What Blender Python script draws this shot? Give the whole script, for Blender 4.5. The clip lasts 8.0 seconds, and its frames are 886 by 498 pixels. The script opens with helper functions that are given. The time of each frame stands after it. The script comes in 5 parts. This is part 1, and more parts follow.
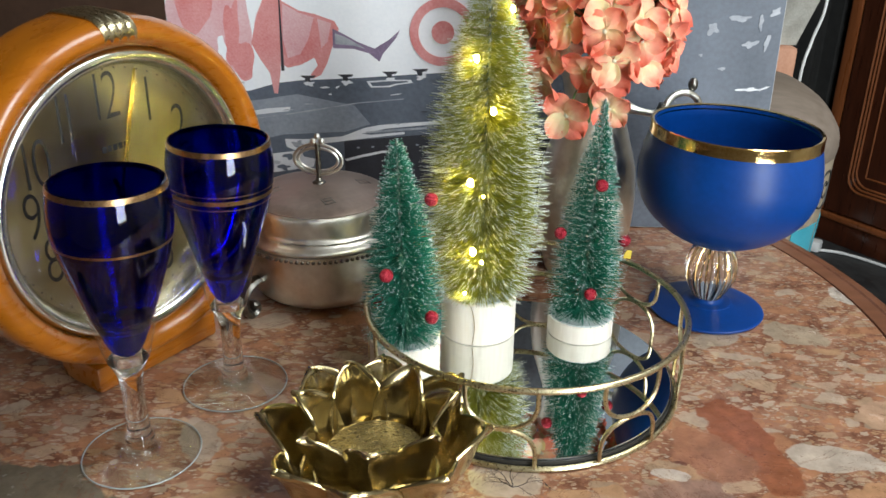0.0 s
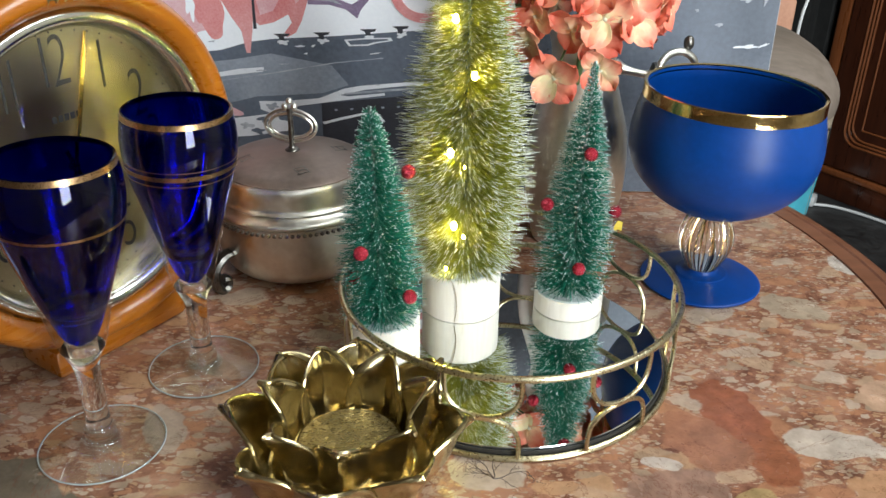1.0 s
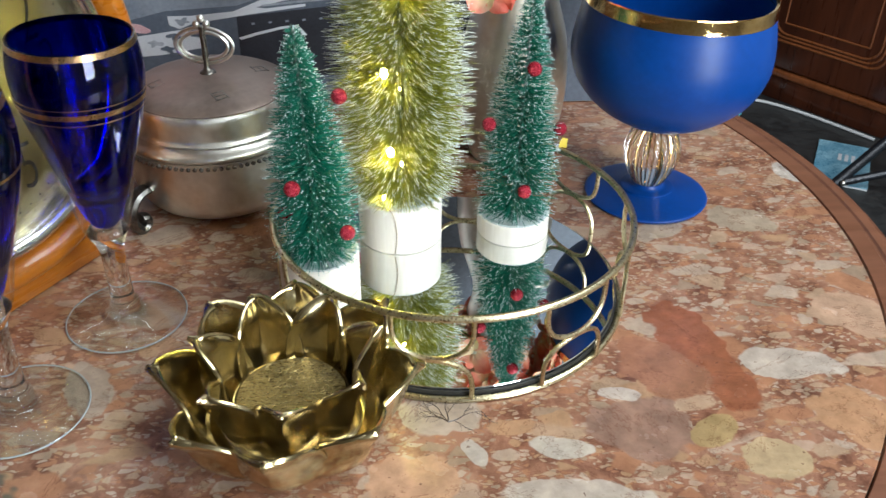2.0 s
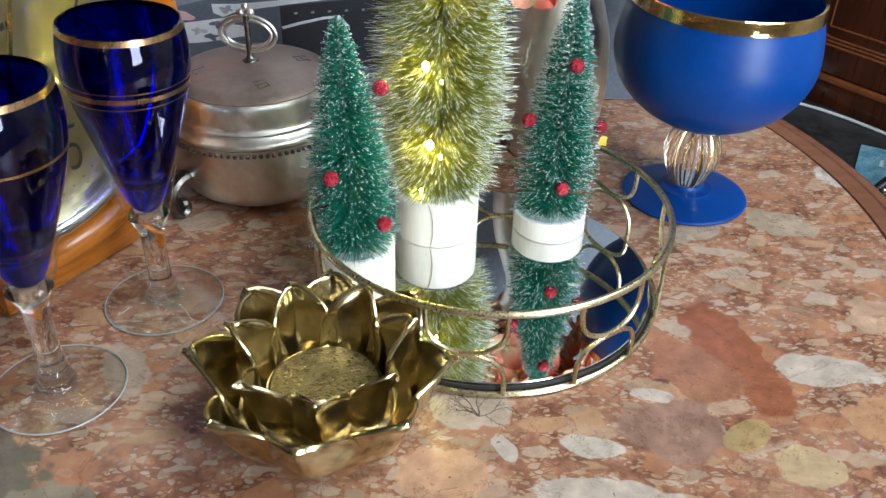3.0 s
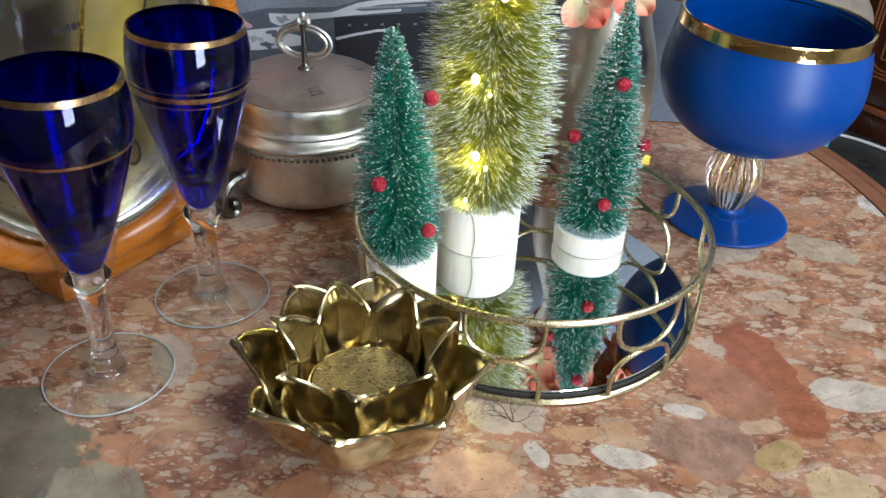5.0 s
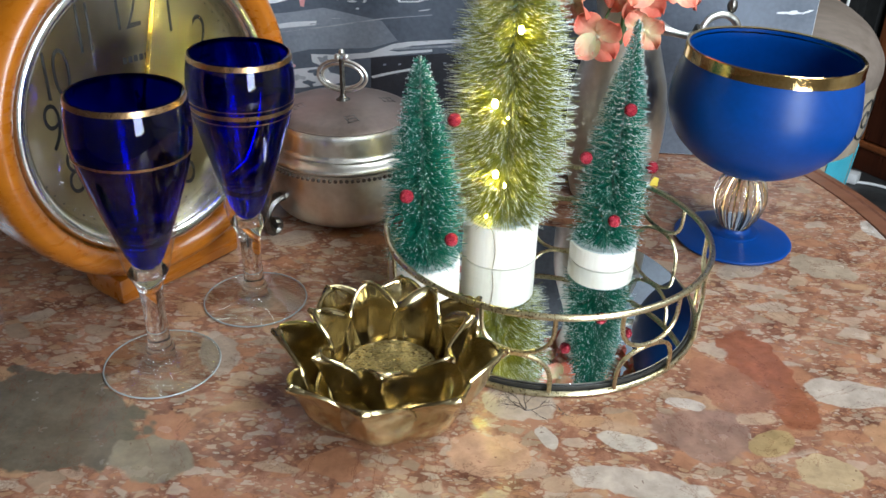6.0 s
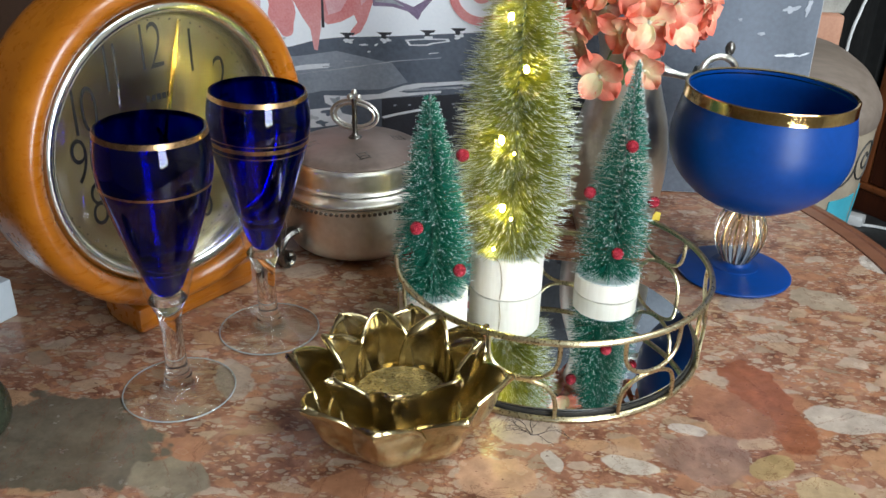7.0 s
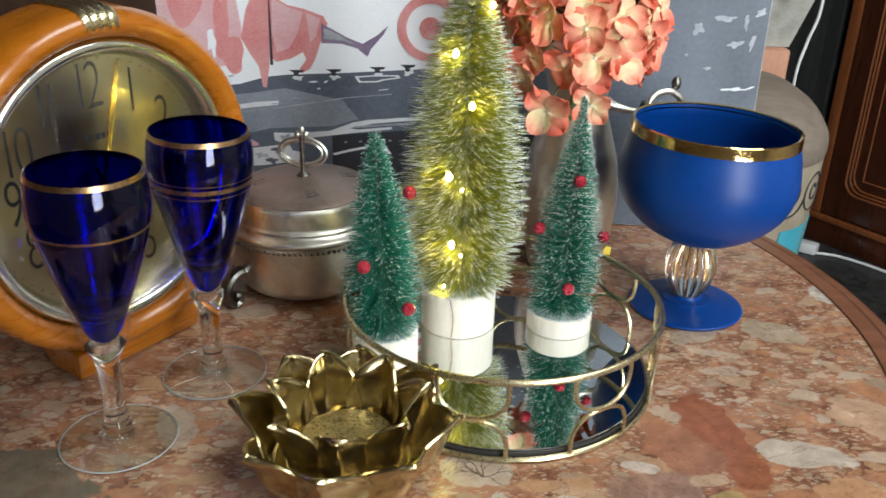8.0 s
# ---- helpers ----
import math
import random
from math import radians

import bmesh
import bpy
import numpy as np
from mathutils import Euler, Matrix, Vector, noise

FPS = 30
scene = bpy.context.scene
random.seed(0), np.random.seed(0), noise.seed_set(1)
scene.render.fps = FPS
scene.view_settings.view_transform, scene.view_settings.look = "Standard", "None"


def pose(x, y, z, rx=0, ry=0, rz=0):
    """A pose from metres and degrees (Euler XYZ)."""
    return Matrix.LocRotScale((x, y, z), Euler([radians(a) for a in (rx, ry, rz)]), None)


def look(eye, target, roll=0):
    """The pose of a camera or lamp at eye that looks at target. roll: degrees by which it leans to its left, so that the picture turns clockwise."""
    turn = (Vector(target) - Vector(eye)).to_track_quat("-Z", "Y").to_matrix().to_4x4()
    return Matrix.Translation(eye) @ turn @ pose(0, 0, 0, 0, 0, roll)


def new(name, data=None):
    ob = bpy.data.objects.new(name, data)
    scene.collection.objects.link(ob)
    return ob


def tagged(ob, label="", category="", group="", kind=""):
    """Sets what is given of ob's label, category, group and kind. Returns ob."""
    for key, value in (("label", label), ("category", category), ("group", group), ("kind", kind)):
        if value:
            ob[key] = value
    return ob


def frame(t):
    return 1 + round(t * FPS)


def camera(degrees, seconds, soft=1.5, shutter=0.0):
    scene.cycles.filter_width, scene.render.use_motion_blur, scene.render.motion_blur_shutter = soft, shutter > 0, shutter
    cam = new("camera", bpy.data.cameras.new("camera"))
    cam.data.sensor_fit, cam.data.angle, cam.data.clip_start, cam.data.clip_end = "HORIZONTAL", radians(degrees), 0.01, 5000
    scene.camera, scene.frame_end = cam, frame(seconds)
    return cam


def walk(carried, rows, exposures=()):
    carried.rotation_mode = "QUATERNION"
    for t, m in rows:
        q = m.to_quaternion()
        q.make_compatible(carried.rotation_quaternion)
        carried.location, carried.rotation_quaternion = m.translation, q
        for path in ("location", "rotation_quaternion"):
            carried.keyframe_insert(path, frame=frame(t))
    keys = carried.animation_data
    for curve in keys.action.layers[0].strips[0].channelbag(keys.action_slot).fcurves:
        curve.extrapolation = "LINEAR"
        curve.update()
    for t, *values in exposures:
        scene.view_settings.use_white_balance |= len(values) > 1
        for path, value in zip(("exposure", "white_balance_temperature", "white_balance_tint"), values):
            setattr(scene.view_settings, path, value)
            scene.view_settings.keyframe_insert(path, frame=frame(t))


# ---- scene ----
cam = camera(53.9, 8.0, shutter=0.3)
PATH = [
    (0, (0.008, -0.017, 0.337), (-0.039, 1.806, -0.482), 0.8),
    (0.5, (0.019, 0.018, 0.336), (-0.016, 1.811, -0.55), 0.6),
    (1, (0.016, 0.022, 0.336), (-0.013, 1.798, -0.584), 0.7),
    (1.1, (0.016, 0.024, 0.336), (-0.008, 1.797, -0.59), 0.7),
    (1.2, (0.013, 0.041, 0.336), (0.057, 1.782, -0.651), 0.4),
    (1.3, (0.018, 0.057, 0.335), (0.119, 1.763, -0.704), 0.4),
    (1.4, (0.024, 0.069, 0.334), (0.179, 1.746, -0.744), 0.4),
    (1.5, (0.026, 0.074, 0.332), (0.218, 1.74, -0.758), 0.5),
    (2, (0.009, 0.062, 0.332), (0.143, 1.722, -0.777), 0.9),
    (3.5, (0.004, 0.062, 0.332), (0.057, 1.717, -0.79), 1.7),
    (4, (-0.001, 0.058, 0.332), (0.036, 1.718, -0.783), 2.0),
    (4.5, (-0.005, 0.057, 0.332), (0.022, 1.719, -0.779), 2.5),
    (5.8, (0.016, 0.005, 0.336), (-0.089, 1.73, -0.672), 1.7),
    (6, (0.014, -0.011, 0.335), (-0.095, 1.728, -0.647), 1.5),
    (6.5, (0.013, -0.03, 0.335), (-0.109, 1.74, -0.587), 1.4),
    (7, (0.015, -0.033, 0.336), (-0.117, 1.752, -0.555), 1.3),
    (7.5, (0.015, -0.034, 0.335), (-0.112, 1.768, -0.522), 1.2),
    (8, (0.025, -0.024, 0.336), (-0.028, 1.799, -0.485), 1.5),
]
walk(cam, [(t, look(eye, target, roll)) for t, eye, target, roll in PATH],
     [(0.0, -0.12, 6450, 10), (1.0, -0.02, 6350, 10), (2.0, 0.10, 6050, 10), (4.0, 0.12, 5850, 10), (6.0, 0.05, 5900, 10), (7.0, -0.08, 6100, 10), (7.5, -0.10, 6150, 10), (8.0, -0.13, 6450, 10)])

# ---- world, daylight and lamps ----
world = bpy.data.worlds.new("world")
scene.world = world
world.use_nodes = True
sky = world.node_tree.nodes.new("ShaderNodeTexSky")
sky.sky_type, sky.sun_disc = "NISHITA", False
sky.sun_elevation, sky.sun_rotation = radians(38), radians(150)
world.node_tree.links.new(sky.outputs[0], world.node_tree.nodes["Background"].inputs[0])
world.node_tree.nodes["Background"].inputs[1].default_value = 0.12


def window_light(name, m, width, height, watts, colour):
    lamp = bpy.data.lights.new(name, "AREA")
    lamp.shape, lamp.size, lamp.size_y, lamp.energy, lamp.color = "RECTANGLE", width, height, watts, colour
    ob = new(name, lamp)
    ob.matrix_world = m
    return ob


window_light("window_light", look((0.92, -0.78, 0.68), (0.92, 0.2, 0.60)), 0.58, 1.7, 50, (0.93, 1.0, 1.02))
window_light("skylight", look((1.10, 0.40, 1.93), (1.10, 0.4001, 0.0)), 0.9, 1.2, 38, (0.96, 1.0, 0.97))


# ---- helpers for building ----
def mesh_of(name, bm, smooth=True):
    me = bpy.data.meshes.new(name)
    bm.normal_update()
    bm.to_mesh(me)
    bm.free()
    if smooth:
        me.polygons.foreach_set("use_smooth", [True] * len(me.polygons))
        me.set_sharp_from_angle(angle=radians(38))
    return me


def part(name, bm, material, parent=None, label="", m=None, smooth=True):
    """Link a bmesh as one mesh object under a thing or a part."""
    ob = new(name, mesh_of(name, bm, smooth))
    for one in material if isinstance(material, (list, tuple)) else [material]:
        ob.data.materials.append(one)
    if parent:
        ob.parent = parent
    if m is not None:
        ob.matrix_basis = m
    if label:
        tagged(ob, label)
    return ob


def thing(name, m, label, category, group="", kind=""):
    ob = new(name)
    ob.empty_display_size = 0.02
    ob.matrix_basis = m
    return tagged(ob, label, category, group, kind)


def lathe(profile, segments=64, ripple=None):
    """Spin (radius, height) pairs round z. ripple(angle, index): a factor on the radius."""
    bm, rings = bmesh.new(), []
    for k, (r, z) in enumerate(profile):
        if r < 1e-6:
            rings.append([bm.verts.new((0, 0, z))])
            continue
        ring = []
        for i in range(segments):
            a = 2 * math.pi * i / segments
            f = ripple(a, k) if ripple else 1
            ring.append(bm.verts.new((r * f * math.cos(a), r * f * math.sin(a), z)))
        rings.append(ring)
    for lo, hi in zip(rings, rings[1:]):
        n = max(len(lo), len(hi))
        for i in range(n):
            j = (i + 1) % n
            if len(lo) == 1 and len(hi) > 1:
                bm.faces.new((lo[0], hi[j], hi[i]))
            elif len(hi) == 1 and len(lo) > 1:
                bm.faces.new((lo[i], lo[j], hi[0]))
            elif len(lo) > 1:
                bm.faces.new((lo[i], lo[j], hi[j], hi[i]))
    return bm


def spline(points, steps=6):
    """Catmull-Rom through pairs or triples."""
    pts = [np.array(p, float) for p in points]
    pts = [2 * pts[0] - pts[1]] + pts + [2 * pts[-1] - pts[-2]]
    out = []
    for a, b, c, d in zip(pts, pts[1:], pts[2:], pts[3:]):
        for k in range(steps):
            t = k / steps
            out.append(0.5 * (2 * b + (c - a) * t + (2 * a - 5 * b + 4 * c - d) * t * t + (3 * b - a - 3 * c + d) * t ** 3))
    out.append(pts[-2])
    return [tuple(p) for p in out]


def tube(path, radius, sides=8, closed=False, bm=None):
    """A round bar along a path. radius: one number or one for each point."""
    bm = bm or bmesh.new()
    pts = [Vector(p) for p in path]
    n, rings = len(pts), []
    for i, p in enumerate(pts):
        a = pts[(i - 1) % n] if closed or i else p
        b = pts[(i + 1) % n] if closed or i < n - 1 else p
        q = (b - a).normalized().to_track_quat("Z", "Y")
        r = radius[i] if isinstance(radius, (list, tuple)) else radius
        if rings:
            side = rings[-1][0].co - pts[i - 1]
            x = (side - side.project(b - a)).normalized()
            y = (b - a).normalized().cross(x)
        else:
            x, y = q @ Vector((1, 0, 0)), q @ Vector((0, 1, 0))
        rings.append([bm.verts.new(p + r * (math.cos(2 * math.pi * k / sides) * x + math.sin(2 * math.pi * k / sides) * y)) for k in range(sides)])
    pairs = list(zip(rings, rings[1:]))
    for lo, hi in pairs:
        for k in range(sides):
            bm.faces.new((lo[k], lo[(k + 1) % sides], hi[(k + 1) % sides], hi[k]))
    if closed:
        lo, hi = rings[-1], rings[0]
        shift = min(range(sides), key=lambda s: (hi[s].co - lo[0].co).length)
        for k in range(sides):
            bm.faces.new((lo[k], lo[(k + 1) % sides], hi[(k + 1 + shift) % sides], hi[(k + shift) % sides]))
    else:
        bm.faces.new(rings[0][::-1])
        bm.faces.new(rings[-1])
    return bm


def circle(radius, z, n=72, start=0.0, end=360.0):
    return [(radius * math.cos(radians(start + (end - start) * i / n)), radius * math.sin(radians(start + (end - start) * i / n)), z) for i in range(n)]


def box(x0, y0, z0, x1, y1, z1, bevel=0.0, segments=2, bm=None):
    b = bmesh.new()
    bmesh.ops.create_cube(b, size=1, matrix=Matrix.LocRotScale(((x0 + x1) / 2, (y0 + y1) / 2, (z0 + z1) / 2), None, (x1 - x0, y1 - y0, z1 - z0)))
    if bevel:
        bmesh.ops.bevel(b, geom=b.edges[:], offset=bevel, segments=segments, affect="EDGES", profile=0.5)
    if bm is None:
        return b
    me = bpy.data.meshes.new("piece")
    b.to_mesh(me)
    b.free()
    bm.from_mesh(me)
    bpy.data.meshes.remove(me)
    return bm


def ball(radius, m=None, rings=10, bm=None):
    bm = bm or bmesh.new()
    bmesh.ops.create_uvsphere(bm, u_segments=rings * 2, v_segments=rings, radius=radius, matrix=m or Matrix())
    return bm


def sheet(grid, thickness):
    """A thin shell from a grid of points (rows of triples), with two skins and closed edges."""
    g = np.array(grid, float)
    du = np.gradient(g, axis=1)
    dv = np.gradient(g, axis=0)
    nrm = np.cross(du, dv)
    nrm /= np.linalg.norm(nrm, axis=2, keepdims=True) + 1e-12
    rows, cols = g.shape[:2]
    bm = bmesh.new()
    top = [[bm.verts.new(g[i, j] + nrm[i, j] * thickness / 2) for j in range(cols)] for i in range(rows)]
    low = [[bm.verts.new(g[i, j] - nrm[i, j] * thickness / 2) for j in range(cols)] for i in range(rows)]
    for i in range(rows - 1):
        for j in range(cols - 1):
            bm.faces.new((top[i][j], top[i][j + 1], top[i + 1][j + 1], top[i + 1][j]))
            bm.faces.new((low[i][j], low[i + 1][j], low[i + 1][j + 1], low[i][j + 1]))
    rim = [(0, j) for j in range(cols)] + [(i, cols - 1) for i in range(1, rows)] + [(rows - 1, j) for j in range(cols - 2, -1, -1)] + [(i, 0) for i in range(rows - 2, 0, -1)]
    for (a, b), (c, d) in zip(rim, rim[1:] + rim[:1]):
        bm.faces.new((top[a][b], low[a][b], low[c][d], top[c][d]))
    return bm


def plate(outline, z0, z1):
    """A flat plate from an outline in x, y."""
    bm = bmesh.new()
    lo = [bm.verts.new((x, y, z0)) for x, y in outline]
    hi = [bm.verts.new((x, y, z1)) for x, y in outline]
    n = len(lo)
    bm.faces.new(lo[::-1])
    bm.faces.new(hi)
    for i in range(n):
        bm.faces.new((lo[i], lo[(i + 1) % n], hi[(i + 1) % n], hi[i]))
    bmesh.ops.recalc_face_normals(bm, faces=bm.faces[:])
    return bm


# ---- materials ----
class Nodes:
    """Short hand for a node tree."""

    def __init__(self, name):
        self.mat = bpy.data.materials.new(name)
        self.mat.use_nodes = True
        self.tree = self.mat.node_tree
        self.bsdf = self.tree.nodes["Principled BSDF"]

    def add(self, kind, operation="", feature="", vector_type="", data_type="", blend_type=""):
        node = self.tree.nodes.new("ShaderNode" + kind)
        if data_type:
            node.data_type = data_type
        if blend_type:
            node.blend_type = blend_type
        if operation:
            node.operation = operation
        if feature:
            node.feature = feature
        if vector_type:
            node.vector_type = vector_type
        return node

    def link(self, a, b):
        self.tree.links.new(a, b)

    def put(self, node, key, value):
        if isinstance(value, bpy.types.NodeSocket):
            self.link(value, node.inputs[key])
        else:
            node.inputs[key].default_value = value

    def coords(self, scale=(1, 1, 1), rotation=(0, 0, 0), kind="Object"):
        c, m = self.add("TexCoord"), self.add("Mapping")
        self.link(c.outputs[kind], m.inputs[0])
        m.inputs["Scale"].default_value, m.inputs["Rotation"].default_value = scale, rotation
        return m.outputs[0]

    def noise(self, vector, scale, detail=4.0, rough=0.55, distort=0.0):
        n = self.add("TexNoise")
        self.link(vector, n.inputs["Vector"])
        n.inputs["Scale"].default_value, n.inputs["Detail"].default_value = scale, detail
        n.inputs["Roughness"].default_value, n.inputs["Distortion"].default_value = rough, distort
        return n

    def ramp(self, fac, stops, smooth="LINEAR"):
        r = self.add("ValToRGB")
        r.color_ramp.interpolation = smooth
        while len(r.color_ramp.elements) < len(stops):
            r.color_ramp.elements.new(0.5)
        for e, (p, c) in zip(r.color_ramp.elements, stops):
            e.position, e.color = p, (*c, 1) if isinstance(c, tuple) else (c, c, c, 1)
        self.link(fac, r.inputs[0])
        return r.outputs[0]

    def mix(self, fac, a, b, blend="MIX"):
        m = self.add("Mix", data_type="RGBA", blend_type=blend)
        for key, v in ((0, fac), (6, a), (7, b)):
            if isinstance(v, bpy.types.NodeSocket):
                self.link(v, m.inputs[key])
            else:
                m.inputs[key].default_value = (*v, 1) if isinstance(v, tuple) else v
        return m.outputs[2]

    def math(self, op, a, b=0.0):
        m = self.add("Math", operation=op)
        for key, v in ((0, a), (1, b)):
            self.put(m, key, v)
        return m.outputs[0]

    def bump(self, height, strength, distance):
        b = self.add("Bump")
        b.inputs["Strength"].default_value, b.inputs["Distance"].default_value = strength, distance
        self.link(height, b.inputs["Height"])
        self.link(b.outputs[0], self.bsdf.inputs["Normal"])


def surface(name, dark, light, scale=40.0, rough=(0.4, 0.6), metal=0.0, bump=0.1, depth=0.0005, stretch=(1, 1, 1), coat=0.0, vary=0.0, fine=8.0):
    """Two colours mixed by coarse and fine noise, with gloss that varies and a little relief."""
    n = Nodes(name)
    v = n.coords(stretch)
    big, small = n.noise(v, scale, 4), n.noise(v, scale * fine, 3)
    f = n.mix(0.35, big.outputs[0], small.outputs[0])
    colour = n.mix(n.ramp(f, [(0.32, 0.0), (0.68, 1.0)]), dark, light)
    if vary:
        info = n.add("ObjectInfo")
        hsv = n.add("HueSaturation")
        n.link(n.math("ADD", n.math("MULTIPLY", info.outputs["Random"], vary), 1 - vary / 2), hsv.inputs["Value"])
        n.link(colour, hsv.inputs["Color"])
        colour = hsv.outputs[0]
    n.link(colour, n.bsdf.inputs["Base Color"])
    n.link(n.ramp(small.outputs[0], [(0.3, rough[0]), (0.7, rough[1])]), n.bsdf.inputs["Roughness"])
    n.bsdf.inputs["Metallic"].default_value = metal
    n.bsdf.inputs["Coat Weight"].default_value = coat
    n.bsdf.inputs["Coat Roughness"].default_value = 0.12
    if bump:
        n.bump(f, bump, depth)
    return n.mat


def wood(name, dark, light, scale=30.0, rough=(0.3, 0.45), axis=0, coat=0.0, bump=0.15):
    """Long grain along one axis, with pores."""
    n = Nodes(name)
    s = [1.0, 1.0, 1.0]
    s[axis] = 0.09
    v = n.coords(tuple(s))
    big, fine = n.noise(v, scale, 5, 0.6, 0.8), n.noise(v, scale * 7, 3, 0.6)
    f = n.mix(0.4, big.outputs[0], fine.outputs[0])
    n.link(n.mix(n.ramp(f, [(0.33, 0.0), (0.66, 1.0)]), dark, light), n.bsdf.inputs["Base Color"])
    n.link(n.ramp(fine.outputs[0], [(0.3, rough[0]), (0.7, rough[1])]), n.bsdf.inputs["Roughness"])
    n.bsdf.inputs["Coat Weight"].default_value = coat
    n.bsdf.inputs["Coat Roughness"].default_value = 0.1
    n.bump(f, bump, 0.0006)
    return n.mat


def glass(name, colour, rough=0.0, ior=1.48):
    n = Nodes(name)
    n.bsdf.inputs["Base Color"].default_value = (*colour, 1)
    n.bsdf.inputs["Transmission Weight"].default_value = 1
    n.bsdf.inputs["Roughness"].default_value = rough
    n.bsdf.inputs["IOR"].default_value = ior
    v = n.coords()
    n.bump(n.noise(v, 60, 2).outputs[0], 0.03, 0.0008)
    return n.mat


def thin_glass(name):
    """A thin clear sheet: it lets light straight through and only mirrors at its face."""
    n = Nodes(name)
    out = n.tree.nodes["Material Output"]
    clear, shine, blend, edge = n.add("BsdfTransparent"), n.add("BsdfGlossy"), n.add("MixShader"), n.add("LayerWeight")
    clear.inputs[0].default_value = (0.97, 0.98, 0.975, 1)
    shine.inputs["Roughness"].default_value = 0.01
    gloss = n.math("ADD", n.math("MULTIPLY", n.math("POWER", edge.outputs["Facing"], 4.0), 0.8), 0.04)
    n.link(gloss, blend.inputs[0])
    n.link(clear.outputs[0], blend.inputs[1])
    n.link(shine.outputs[0], blend.inputs[2])
    n.link(blend.outputs[0], out.inputs["Surface"])
    return n.mat


def lamp_material(name, colour, strength):
    n = Nodes(name)
    n.bsdf.inputs["Base Color"].default_value = (*colour, 1)
    n.bsdf.inputs["Emission Color"].default_value = (*colour, 1)
    n.bsdf.inputs["Emission Strength"].default_value = strength
    return n.mat


# stones set in the marble: x, y, half length, half width, turn, and a colour
STONES = [
    (0.192, 0.442, 0.054, 0.020, -76, (0.36, 0.125, 0.06)), (0.166, 0.430, 0.032, 0.020, -53, (0.40, 0.18, 0.10)),
    (0.239, 0.430, 0.032, 0.013, -10, (0.60, 0.50, 0.41)), (0.142, 0.384, 0.030, 0.022, -4, (0.36, 0.21, 0.15)),
    (0.097, 0.371, 0.019, 0.008, -12, (0.62, 0.54, 0.45)), (0.021, 0.354, 0.026, 0.018, 5, (0.62, 0.36, 0.22)),
    (0.036, 0.402, 0.024, 0.019, -2, (0.53, 0.42, 0.33)), (0.206, 0.357, 0.017, 0.015, -4, (0.58, 0.42, 0.24)),
    (-0.155, 0.431, 0.024, 0.013, -64, (0.44, 0.33, 0.25)), (0.180, 0.380, 0.016, 0.010, 28, (0.48, 0.33, 0.15)),
    (0.299, 0.471, 0.026, 0.022, -39, (0.60, 0.38, 0.25)), (0.269, 0.587, 0.026, 0.017, 156, (0.48, 0.37, 0.26)),
    # First one: real grey stone, its colour darkened further for the shaded left corner.
    (-0.238, 0.358, 0.062, 0.046, -14, (0.15, 0.128, 0.092)), (-0.163, 0.333, 0.024, 0.017, -8, (0.30, 0.245, 0.17)), (0.100, 0.340, 0.036, 0.011, -4, (0.60, 0.50, 0.41)), (0.205, 0.575, 0.022, 0.011, 30, (0.52, 0.40, 0.30)), (0.052, 0.371, 0.011, 0.006, -60, (0.62, 0.54, 0.46)), (0.334, 0.655, 0.017, 0.011, -77, (0.60, 0.52, 0.44)),
    (0.136, 0.410, 0.012, 0.006, -5, (0.62, 0.52, 0.44)), (0.262, 0.384, 0.030, 0.022, -45, (0.55, 0.30, 0.16)),
]


